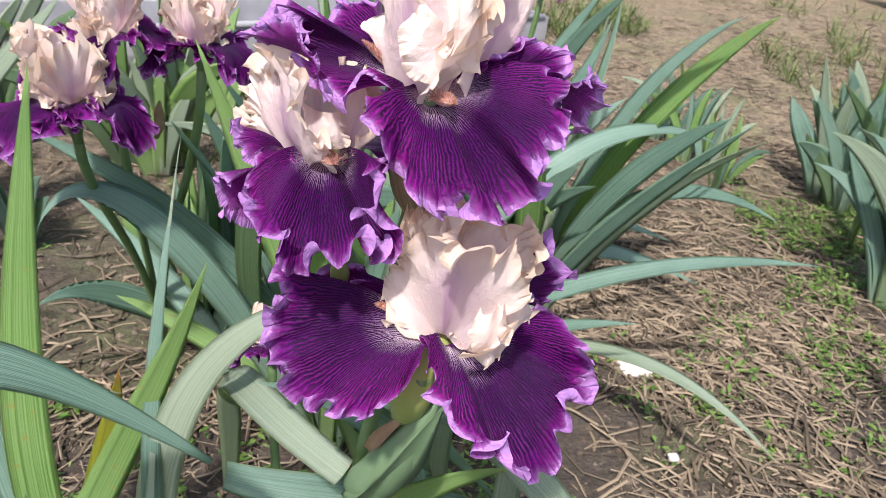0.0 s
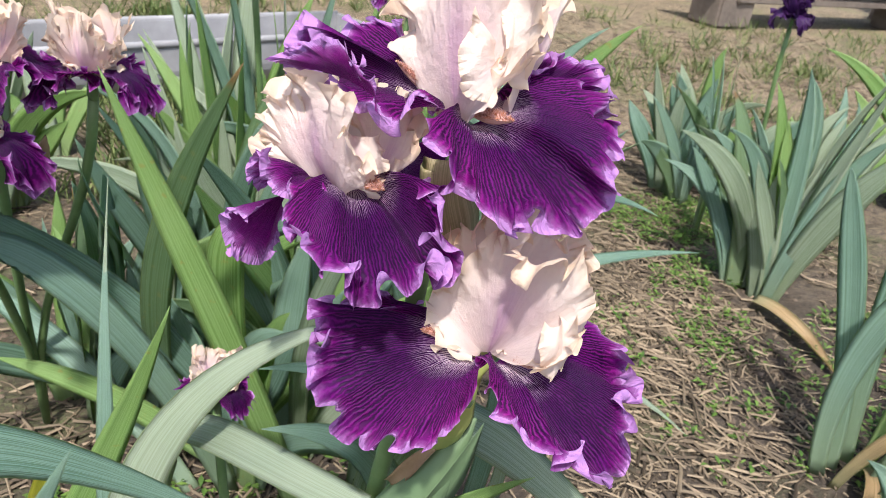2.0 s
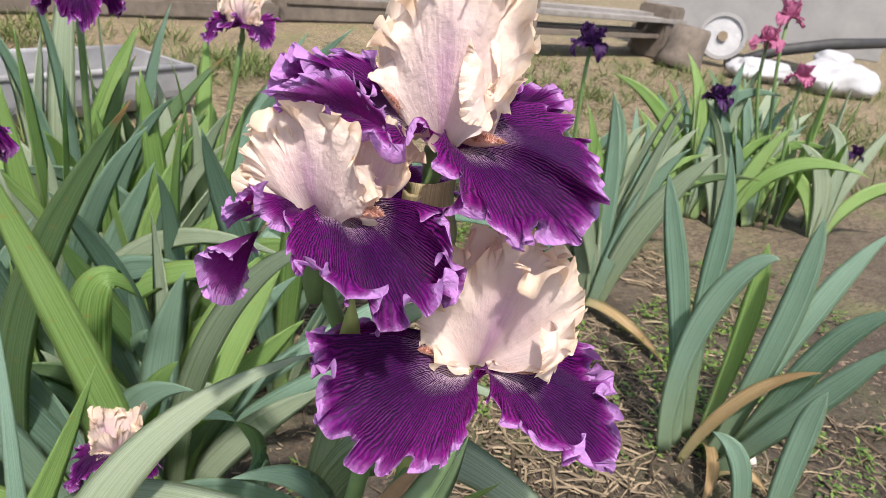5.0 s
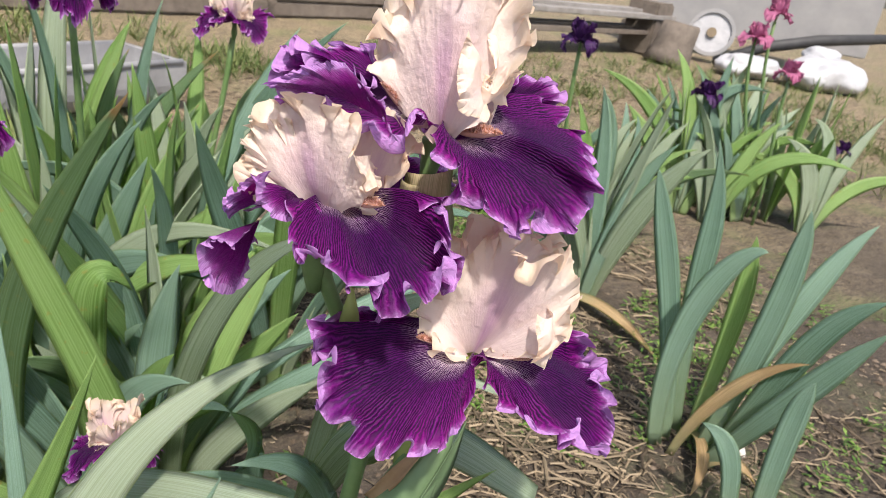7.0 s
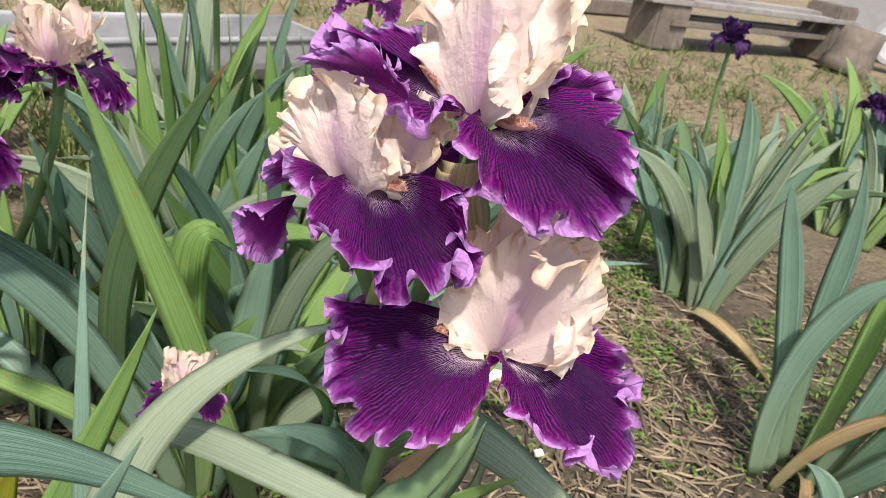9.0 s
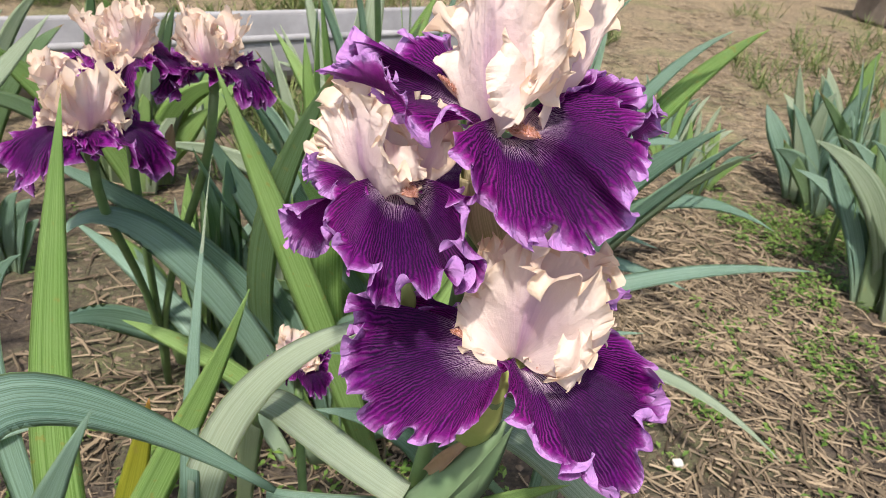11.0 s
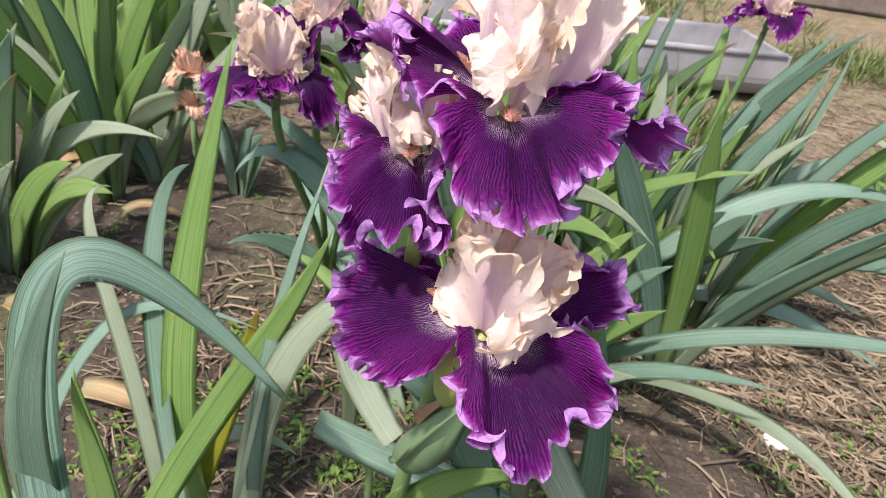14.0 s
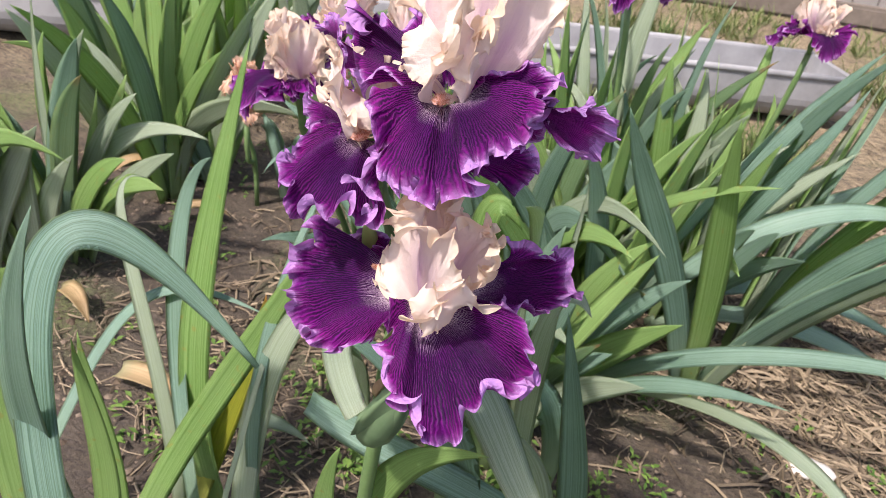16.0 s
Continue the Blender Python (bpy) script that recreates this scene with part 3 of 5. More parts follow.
def bloom(parent, c, yaw, size, seed, tilt=(0, 0), upper=None, lower=None, label="", fine=0.6, openness=1.0, bearded=True):
    """A whole bearded iris flower: three upright standards, three ruffled falls, beards and style arms, on its ovary."""
    upper, lower = upper or STANDARD, lower or FALL
    c = np.asarray(c, float)
    up = unit((tilt[0], tilt[1], 1.0))
    flower = pod(parent, "flower", [c - up * size * 0.62, c - up * size * 0.4, c - up * size * 0.16, c + up * size * 0.02],
                 [size * 0.05, size * 0.11, size * 0.075, size * 0.1], STEM, label)
    rng = np.random.RandomState(seed)
    nu, nv = int(181 * fine) | 1, int(56 * fine)
    for k in range(3):
        a = radians(yaw + 120 * k + rng.uniform(-12, 12))
        out = np.array([math.cos(a), math.sin(a), 0])
        sd = np.cross(up, out)
        j = rng.uniform(0.9, 1.12)
        pts = [c, c + out * size * 0.4 + up * size * 0.26, c + out * size * 1.05 * j + up * size * 0.16, c + out * size * (0.95 + 0.2 * rng.rand()) - up * size * 0.62 * j]
        petal(flower, "fall", pts, sd, size * 0.72, lower, up, (rng.uniform(-0.2, 0.3), rng.uniform(-0.2, 0.3)), size * 0.13, 13, seed * 7 + k, 96, nu, nv, onset=0.5, roll=(20, 170, 5), lace=1.3, crease=size * 0.04, pleats=9)
        if bearded:
            beard(flower, c + out * size * 0.15 + up * size * 0.12, c + out * size * 0.48 + up * size * 0.24, up, size * 0.065, seed + k)
            style_arm(flower, c + out * size * 0.05, out, size * 0.42, seed + 3 * k, upper)
        standard(flower, c, math.degrees(a) + 60 + rng.uniform(-12, 12), size * 0.55 * openness, size * rng.uniform(1.05, 1.25), size * 0.66, seed * 5 + k, upper, fine=fine, frill=size * 0.14, crease=size * 0.035)
    return flower


# the tall iris in bloom that the walk goes round
hero = empty("iris_plant", (-0.07, 0.5, 0.0), "tall bearded iris with three ruffled cream and violet flowers", "iris plant")
stem_pts = bez([(-0.07, 0.5, -0.01), (-0.045, 0.455, 0.25), (-0.022, 0.415, 0.42), (-0.004, 0.425, 0.56)], np.linspace(0, 1, 14))
tube(hero, "stem", stem_pts, [0.0085 - 0.0002 * k for k in range(14)], STEM)
tube(hero, "branch", bez([(-0.004, 0.425, 0.56), (0.0, 0.435, 0.62), (0.002, 0.435, 0.66), (0.012, 0.43, 0.71)], np.linspace(0, 1, 8)), [0.006] * 8, STEM)
tube(hero, "branch", bez([(-0.004, 0.43, 0.58), (-0.02, 0.44, 0.62), (-0.035, 0.44, 0.65), (-0.045, 0.44, 0.68)], np.linspace(0, 1, 8)), [0.005] * 8, STEM)
tube(hero, "branch", bez([(-0.017, 0.412, 0.475), (0.005, 0.405, 0.52), (0.018, 0.385, 0.57), (0.025, 0.37, 0.61)], np.linspace(0, 1, 8)), [0.005] * 8, STEM)

UP = (0, 0, 1)
# top flower
A = np.array((0.013, 0.420, 0.756))
fa = pod(hero, "flower", [(0.012, 0.43, 0.68), (0.013, 0.428, 0.705), (0.013, 0.424, 0.735), A], [0.0045, 0.008, 0.005, 0.008], STEM, "top flower with cream standards over violet falls")
fan_petal(fa, "fall", (0.016, 0.408, 0.760), [(0.002, 0.398, 0.767), (-0.012, 0.373, 0.768), (-0.006, 0.365, 0.756), (0.006, 0.359, 0.747), (0.012, 0.347, 0.740), (0.025, 0.338, 0.738), (0.041, 0.334, 0.741), (0.051, 0.338, 0.733),
          (0.064, 0.341, 0.745), (0.067, 0.338, 0.764), (0.079, 0.365, 0.768), (0.080, 0.395, 0.773), (0.067, 0.415, 0.786), (0.044, 0.409, 0.784), (0.030, 0.405, 0.772)], UP, FALL, 0.010, 0.75, 0.006, 0.0036, 13, 3, 441, 84,
          curls=((-0.27, 0.04, 200), (0.12, 0.045, 210), (-0.6, 0.05, 80)), ruffles=15)
fan_petal(fa, "fall", (0.006, 0.420, 0.764), [(-0.008, 0.396, 0.768), (-0.021, 0.386, 0.782), (-0.034, 0.386, 0.770), (-0.044, 0.396, 0.774), (-0.062, 0.414, 0.774), (-0.079, 0.432, 0.777), (-0.080, 0.438, 0.788), (-0.074, 0.432, 0.798), (-0.070, 0.424, 0.806), (-0.062, 0.436, 0.794),
          (-0.054, 0.458, 0.790), (-0.047, 0.470, 0.793), (-0.037, 0.472, 0.800), (-0.028, 0.464, 0.799), (-0.020, 0.453, 0.794), (-0.010, 0.438, 0.780)], UP, FALL, 0.004, 0.75, 0.005, 0.0026, 13, 5, 461, 80,
          curls=((0.18, 0.03, 80),), lace=1.2, grow=0.001, pale=0.09, ruffles=14)
fan_petal(fa, "fall_margin", (-0.043, 0.396, 0.779), [(-0.071, 0.418, 0.781), (-0.084, 0.424, 0.782), (-0.079, 0.415, 0.791), (-0.072, 0.408, 0.797), (-0.063, 0.401, 0.801), (-0.056, 0.395, 0.802), (-0.051, 0.389, 0.797), (-0.047, 0.385, 0.792), (-0.041, 0.382, 0.788), (-0.037, 0.379, 0.781), (-0.037, 0.377, 0.769)],
          (-0.4, -0.8, 0.5), FALL, 0.007, 0.9, 0.012, 0.0018, 15, 6, 401, 60, roll=-12, lace=1.5, grow=0.0, pale=0.06, ruffles=9, shift=1.2, start=0.82, label="upturned lilac margin of the fall")
fan_petal(fa, "fall", (0.022, 0.424, 0.760), [(0.034, 0.414, 0.768), (0.046, 0.432, 0.785), (0.056, 0.427, 0.793), (0.063, 0.422, 0.799), (0.074, 0.415, 0.796), (0.082, 0.410, 0.796), (0.085, 0.409, 0.787), (0.082, 0.408, 0.778), (0.082, 0.414, 0.764), (0.074, 0.419, 0.751), (0.056, 0.420, 0.752)],
          (0.2, -0.85, 0.45), FALL, 0.003, 0.8, 0.004, 0.0024, 11, 9, 361, 66, roll=-8, lace=1.3, grow=0.0, pale=0.05, ruffles=9)
fan_petal(fa, "fall_tip", (0.077, 0.408, 0.776), [(0.086, 0.405, 0.781), (0.099, 0.427, 0.777), (0.110, 0.451, 0.770), (0.111, 0.455, 0.758), (0.103, 0.451, 0.740), (0.097, 0.430, 0.747), (0.092, 0.414, 0.756), (0.085, 0.407, 0.764)],
          (0.4, -0.85, 0.3), FALL, 0.003, 0.9, 0.003, 0.0024, 11, 10, 321, 60, roll=8, lace=1.2, grow=0.0, pale=0.06, ruffles=6, shift=1.2, start=0.75, label="narrow pleated lilac tip of the fall")
beard(fa, (0.016, 0.404, 0.767), (0.027, 0.377, 0.773), UP, 0.0070, 1)
beard(fa, (-0.006, 0.424, 0.772), (-0.024, 0.421, 0.787), UP, 0.0055, 2)
fan_petal(fa, "standard", (0.010, 0.410, 0.758), [(-0.004, 0.412, 0.768), (-0.014, 0.430, 0.778), (-0.021, 0.438, 0.792), (-0.018, 0.432, 0.818), (-0.010, 0.420, 0.842), (0.006, 0.404, 0.856), (0.024, 0.392, 0.850), (0.035, 0.389, 0.828), (0.034, 0.388, 0.806), (0.027, 0.383, 0.792), (0.014, 0.384, 0.780)],
          (-0.45, -0.88, 0.1), STANDARD, 0.010, 0.7, 0.004, 0.0042, 11, 21, 341, 72, crumple=0.0045, curls=((0.72, 0.1, 120), (-0.62, 0.1, -80)), roll=-14, lace=1.3, ruffles=12)
fan_petal(fa, "standard", (0.022, 0.412, 0.758), [(0.026, 0.398, 0.776), (0.033, 0.396, 0.800), (0.038, 0.404, 0.825), (0.044, 0.416, 0.845), (0.054, 0.430, 0.850), (0.064, 0.440, 0.835), (0.063, 0.440, 0.815), (0.053, 0.438, 0.798), (0.036, 0.432, 0.776)],
          (0.85, -0.5, 0.1), STANDARD, 0.010, 0.7, 0.004, 0.0038, 10, 23, 341, 72, crumple=0.003, roll=-14, curls=((-0.7, 0.1, 110),), lace=1.2, ruffles=12)
fan_petal(fa, "standard", (0.012, 0.428, 0.758), [(0.036, 0.436, 0.775), (0.048, 0.448, 0.800), (0.040, 0.452, 0.832), (0.022, 0.446, 0.850), (0.002, 0.446, 0.846), (-0.012, 0.450, 0.822), (-0.014, 0.450, 0.796), (-0.004, 0.440, 0.774)],
          (0.1, 1.0, 0.1), STANDARD, 0.010, 0.7, 0.004, 0.004, 10, 22, 281, 60, crumple=0.004, roll=-14, ruffles=12)
# folded front edges of the top standards
fan_petal(fa, "standard_lobe", (0.024, 0.400, 0.800), [(0.006, 0.392, 0.818), (-0.001, 0.384, 0.802), (0.002, 0.381, 0.786), (0.010, 0.382, 0.781), (0.018, 0.386, 0.786), (0.024, 0.392, 0.802)], (0.1, -1.0, 0.2), STANDARD_EDGE, 0.007, 0.9, 0.002, 0.0022, 5, 24, 361, 60, crumple=0.0042, roll=-14, lace=0.9, grow=0.0)
fan_petal(fa, "standard_lobe", (0.030, 0.405, 0.812), [(0.022, 0.394, 0.830), (0.020, 0.386, 0.815), (0.022, 0.388, 0.798), (0.028, 0.394, 0.786), (0.036, 0.400, 0.792), (0.042, 0.404, 0.810), (0.040, 0.406, 0.828)], (0.3, -0.95, 0.1), STANDARD_EDGE, 0.006, 0.9, 0.002, 0.0022, 5, 25, 361, 60, crumple=0.0042, roll=-14, lace=0.9, grow=0.0)
for k, a in enumerate((-65, 170, 28)):
    style_arm(fa, A + (0, 0, 0.002), (math.cos(radians(a)), math.sin(radians(a)), 0), 0.026, 40 + k)

# flower beside it
B = np.array((-0.05, 0.432, 0.714))
fb = pod(hero, "flower", [(-0.045, 0.44, 0.655), (-0.047, 0.44, 0.675), (-0.049, 0.437, 0.70), B], [0.0045, 0.008, 0.005, 0.008], STEM, "side flower with cream standards and a fall hanging aside")
fan_petal(fb, "fall", (-0.042, 0.422, 0.716), [(-0.060, 0.412, 0.720), (-0.076, 0.397, 0.718), (-0.076, 0.382, 0.706), (-0.063, 0.353, 0.709), (-0.051, 0.344, 0.696), (-0.034, 0.342, 0.692), (-0.016, 0.346, 0.702), (-0.002, 0.360, 0.690),
          (0.003, 0.362, 0.716), (-0.003, 0.368, 0.738), (-0.016, 0.396, 0.728), (-0.030, 0.410, 0.722)], UP, FALL, 0.010, 0.75, 0.006, 0.0038, 13, 12, 441, 84,
          curls=((0.18, 0.05, 150), (-0.55, 0.06, 120), (-0.85, 0.05, 120), (0.4, 0.04, 140)), ruffles=15)
# hanging fall: shift and start put its backlit magenta glow into the colour
fan_petal(fb, "fall", (-0.062, 0.424, 0.718), [(-0.074, 0.400, 0.722), (-0.086, 0.404, 0.722), (-0.092, 0.410, 0.732), (-0.097, 0.424, 0.730), (-0.100, 0.440, 0.716), (-0.098, 0.452, 0.704), (-0.088, 0.462, 0.698), (-0.076, 0.446, 0.708)], UP, FALL,
          0.006, 0.8, 0.004, 0.0022, 9, 15, 301, 60, roll=-20, lace=1.0, grow=0.0, pale=0.05, ruffles=7, shift=1.2, start=0.6)
fan_petal(fb, "fall_tip", (-0.079, 0.446, 0.700), [(-0.090, 0.424, 0.703), (-0.098, 0.420, 0.699), (-0.106, 0.426, 0.698), (-0.113, 0.434, 0.695), (-0.115, 0.438, 0.684), (-0.112, 0.440, 0.670), (-0.104, 0.443, 0.660), (-0.094, 0.445, 0.654), (-0.088, 0.446, 0.657), (-0.083, 0.456, 0.668), (-0.078, 0.462, 0.682)],
          (-0.6, -0.75, 0.2), FALL, 0.004, 0.9, 0.004, 0.0016, 9, 16, 361, 66, roll=8, lace=1.2, grow=0.0, pale=0.04, ruffles=6, shift=1.2, start=0.78, label="hanging magenta tip of the fall")
fan_petal(fb, "fall", (-0.038, 0.442, 0.716), [(0.0, 0.446, 0.732), (0.030, 0.458, 0.727), (0.056, 0.470, 0.716), (0.052, 0.478, 0.700), (0.034, 0.486, 0.684), (0.004, 0.486, 0.684), (-0.02, 0.472, 0.700)], UP, FALL, 0.008, 0.8, 0.004, 0.0028, 11, 18, 261, 52, lace=1.2, ruffles=8)
beard(fb, (-0.041, 0.410, 0.726), (-0.032, 0.386, 0.731), UP, 0.0072, 5)
fan_petal(fb, "standard", (-0.050, 0.420, 0.714), [(-0.062, 0.428, 0.720), (-0.076, 0.442, 0.726), (-0.084, 0.440, 0.744), (-0.083, 0.438, 0.764), (-0.076, 0.430, 0.773), (-0.062, 0.410, 0.776), (-0.049, 0.394, 0.774), (-0.046, 0.392, 0.766), (-0.042, 0.390, 0.748), (-0.036, 0.394, 0.734), (-0.040, 0.402, 0.726)],
          (-0.5, -0.85, 0.1), STANDARD, 0.010, 0.7, 0.004, 0.004, 11, 51, 341, 72, crumple=0.004, curls=((0.62, 0.12, 110), (-0.5, 0.1, -70)), roll=-12, lace=1.3, ruffles=12)
fan_petal(fb, "standard", (-0.040, 0.424, 0.714), [(-0.034, 0.408, 0.726), (-0.024, 0.402, 0.732), (-0.015, 0.402, 0.748), (-0.012, 0.410, 0.762), (-0.020, 0.416, 0.770), (-0.034, 0.424, 0.772), (-0.040, 0.432, 0.760), (-0.036, 0.434, 0.735)],
          (0.6, -0.8, 0.1), STANDARD, 0.008, 0.7, 0.003, 0.0038, 10, 53, 301, 64, crumple=0.004, roll=-14, curls=((-0.5, 0.12, 90),), lace=1.2, ruffles=12)
fan_petal(fb, "standard", (-0.050, 0.436, 0.714), [(-0.032, 0.440, 0.730), (-0.026, 0.444, 0.752), (-0.036, 0.442, 0.766), (-0.056, 0.440, 0.770), (-0.072, 0.446, 0.766), (-0.080, 0.450, 0.750), (-0.072, 0.446, 0.730)], (-0.1, 1.0, 0.1), STANDARD, 0.008, 0.7, 0.003, 0.004, 10, 52, 241, 52, crumple=0.004, roll=-14, ruffles=12)
fan_petal(fb, "standard_lobe", (-0.046, 0.408, 0.752), [(-0.052, 0.398, 0.764), (-0.048, 0.390, 0.752), (-0.046, 0.390, 0.742), (-0.037, 0.394, 0.735), (-0.028, 0.402, 0.737), (-0.030, 0.404, 0.754)], (0.1, -1.0, 0.2), STANDARD_EDGE, 0.006, 0.9, 0.002, 0.0022, 5, 54, 361, 60, crumple=0.0042, roll=-14, lace=0.9, grow=0.0)
fan_petal(fb, "standard_lobe", (-0.056, 0.422, 0.724), [(-0.066, 0.424, 0.762), (-0.076, 0.432, 0.759), (-0.084, 0.440, 0.755), (-0.087, 0.439, 0.744), (-0.086, 0.437, 0.733), (-0.083, 0.435, 0.722), (-0.074, 0.432, 0.716)], (-0.5, -0.85, 0.1), STANDARD_EDGE,
          0.006, 0.8, 0.003, 0.0036, 12, 57, 361, 66, crumple=0.003, roll=-10, lace=1.5, ruffles=9)
for k, a in enumerate((-75, 170, 45)):
    style_arm(fb, B + (0, 0, 0.002), (math.cos(radians(a)), math.sin(radians(a)), 0), 0.024, 60 + k)

# lowest flower
C = np.array((0.036, 0.386, 0.632))
fc = pod(hero, "flower", [(0.014, 0.404, 0.536), (0.016, 0.396, 0.556), (0.018, 0.384, 0.578), (0.020, 0.376, 0.596), (0.024, 0.376, 0.612), (0.030, 0.380, 0.622), C], [0.006, 0.0095, 0.0125, 0.0125, 0.0085, 0.006, 0.009], OVARY, "lowest flower with wide cream standards over violet falls")
fan_petal(fc, "fall", (0.026, 0.374, 0.637), [(0.024, 0.354, 0.634), (0.014, 0.344, 0.620), (-0.003, 0.337, 0.609), (-0.026, 0.336, 0.609), (-0.044, 0.347, 0.605), (-0.058, 0.359, 0.618), (-0.063, 0.369, 0.632), (-0.060, 0.382, 0.646), (-0.060, 0.393, 0.659), (-0.052, 0.404, 0.642), (-0.044, 0.413, 0.632),
          (-0.036, 0.422, 0.642), (-0.020, 0.412, 0.648), (0.004, 0.394, 0.648)], UP, FALL, 0.012, 0.75, 0.006, 0.0034, 13, 31, 441, 84, curls=((0.03, 0.08, 150), (-0.22, 0.045, 120), (0.63, 0.045, 190)), ruffles=15)
fan_petal(fc, "fall", (0.038, 0.368, 0.637), [(0.030, 0.356, 0.640), (0.026, 0.352, 0.645), (0.033, 0.344, 0.630), (0.041, 0.324, 0.624), (0.048, 0.314, 0.620), (0.060, 0.306, 0.625), (0.070, 0.304, 0.606), (0.082, 0.306, 0.602), (0.095, 0.313, 0.606), (0.106, 0.326, 0.622),
          (0.113, 0.346, 0.622), (0.117, 0.370, 0.618), (0.112, 0.378, 0.634), (0.094, 0.384, 0.652), (0.072, 0.380, 0.652), (0.052, 0.374, 0.644)], UP, FALL, 0.010, 0.7, 0.006, 0.0034, 13, 33, 461, 88, curls=((-0.38, 0.05, 200), (0.1, 0.065, 190), (-0.66, 0.13, 70), (-0.5, 0.03, -70)), ruffles=15)
fan_petal(fc, "fall", (0.046, 0.392, 0.634), [(0.052, 0.380, 0.640), (0.074, 0.402, 0.640), (0.092, 0.430, 0.626), (0.104, 0.452, 0.630), (0.100, 0.468, 0.645), (0.086, 0.472, 0.650), (0.074, 0.452, 0.656), (0.056, 0.424, 0.650)], UP, FALL, 0.008, 0.8, 0.004, 0.0036, 10, 36, 341, 66, curls=((0.3, 0.1, 110), (0.7, 0.08, 120)), ruffles=15)
beard(fc, (0.018, 0.376, 0.648), (-0.005, 0.374, 0.654), UP, 0.006, 7)
beard(fc, (0.044, 0.360, 0.645), (0.055, 0.346, 0.648), UP, 0.005, 8)
fan_petal(fc, "standard", (0.034, 0.374, 0.638), [(0.020, 0.364, 0.645), (0.007, 0.366, 0.653), (0.002, 0.380, 0.668), (0.012, 0.377, 0.688), (0.020, 0.370, 0.706), (0.032, 0.362, 0.720), (0.046, 0.350, 0.722), (0.058, 0.344, 0.720), (0.069, 0.341, 0.698), (0.066, 0.335, 0.682),
          (0.062, 0.332, 0.666), (0.056, 0.337, 0.655), (0.047, 0.347, 0.648)], (0.05, -0.95, 0.25), STANDARD, 0.004, 0.8, 0.004, 0.0036, 12, 71, 401, 76, crumple=0.0026, roll=12, curls=((0.8, 0.1, 90), (-0.72, 0.12, -70), (0.1, 0.1, 70)), lace=1.2, groove=-0.002, ruffles=12)
fan_petal(fc, "standard", (0.030, 0.386, 0.640), [(0.016, 0.378, 0.652), (0.004, 0.384, 0.672), (0.006, 0.388, 0.692), (0.014, 0.388, 0.712), (0.028, 0.386, 0.724), (0.038, 0.390, 0.708), (0.040, 0.396, 0.670)], (-0.6, -0.4, 0.4), STANDARD, -0.006, 0.8, 0.004, 0.004, 11, 72, 301, 64, crumple=0.005, roll=14, curls=((0, 0.15, 90),), lace=1.2, ruffles=12)
fan_petal(fc, "standard", (0.040, 0.386, 0.640), [(0.036, 0.388, 0.680), (0.040, 0.384, 0.716), (0.056, 0.376, 0.724), (0.070, 0.372, 0.716), (0.080, 0.378, 0.704), (0.082, 0.382, 0.686), (0.074, 0.372, 0.668), (0.062, 0.372, 0.650)], (0.5, -0.7, 0.4), STANDARD, -0.006, 0.8, 0.004, 0.004, 11, 73, 301, 64, crumple=0.005, roll=14, curls=((0.4, 0.15, 100), (-0.2, 0.1, 90)), lace=1.2, ruffles=12)
# the front standard's lower edge, rolled into a tube over the beard
fan_petal(fc, "standard_lobe", (0.062, 0.350, 0.682), [(0.048, 0.338, 0.678), (0.048, 0.334, 0.662), (0.054, 0.338, 0.650), (0.062, 0.340, 0.652), (0.072, 0.346, 0.660), (0.077, 0.354, 0.672), (0.074, 0.352, 0.688)], (0.3, -0.9, 0.3), STANDARD_EDGE, 0.008, 0.9, 0.003, 0.0022, 5, 75, 361, 60, crumple=0.0042, roll=-14, lace=0.9, grow=0.0)
for k, (a, l_) in enumerate(((-165, 0.028), (-55, 0.03), (50, 0.028))):
    style_arm(fc, C + (0, 0, 0.002), (math.cos(radians(a)), math.sin(radians(a)), 0), l_, 80 + k)

# spathes and buds on the stem
pod(hero, "spathe", bez([(-0.019, 0.411, 0.474), (-0.002, 0.392, 0.485), (0.014, 0.380, 0.53), (0.036, 0.380, 0.586)], np.linspace(0, 1, 9)), [0.008, 0.0125, 0.0155, 0.0165, 0.016, 0.0145, 0.0115, 0.007, 0.001], SPATHE, "green boat-shaped spathe")
leaf(hero, [(-0.017, 0.402, 0.478), (0.0, 0.378, 0.492), (0.016, 0.364, 0.535), (0.037, 0.374, 0.588)], 0.03, (0.5, -0.85, -0.2), SPATHE, 10, 0.3, name="spathe", label="green spathe leaf folded round the stem")
leaf(hero, [(-0.008, 0.404, 0.515), (-0.004, 0.392, 0.53), (0.004, 0.386, 0.545), (0.014, 0.384, 0.562)], 0.010, (-0.2, -0.9, 0.4), PAPER, 40, 0.8, name="spathe", label="tan papery spathe tip", blunt=0.3)
leaf(hero, [(0.020, 0.416, 0.676), (0.014, 0.404, 0.690), (0.004, 0.399, 0.716), (0.0, 0.402, 0.742)], 0.032, (-0.3, -0.95, 0.0), SPATHE_TAN, 0, -0.7, name="spathe", label="tan papery spathe", blunt=0.9)
leaf(hero, [(0.014, 0.424, 0.678), (0.006, 0.420, 0.692), (-0.006, 0.412, 0.716), (-0.008, 0.412, 0.734)], 0.026, (-0.9, -0.4, 0.0), SPATHE_TAN, 0, -0.7, name="spathe", label="tan papery spathe", blunt=0.6)
pod(hero, "bud", [(-0.026, 0.425, 0.595), (-0.028, 0.42, 0.61), (-0.03, 0.415, 0.63), (-0.032, 0.411, 0.652), (-0.034, 0.408, 0.672)], [0.004, 0.007, 0.008, 0.0055, 0.001], OVARY, "closed yellow-green bud")


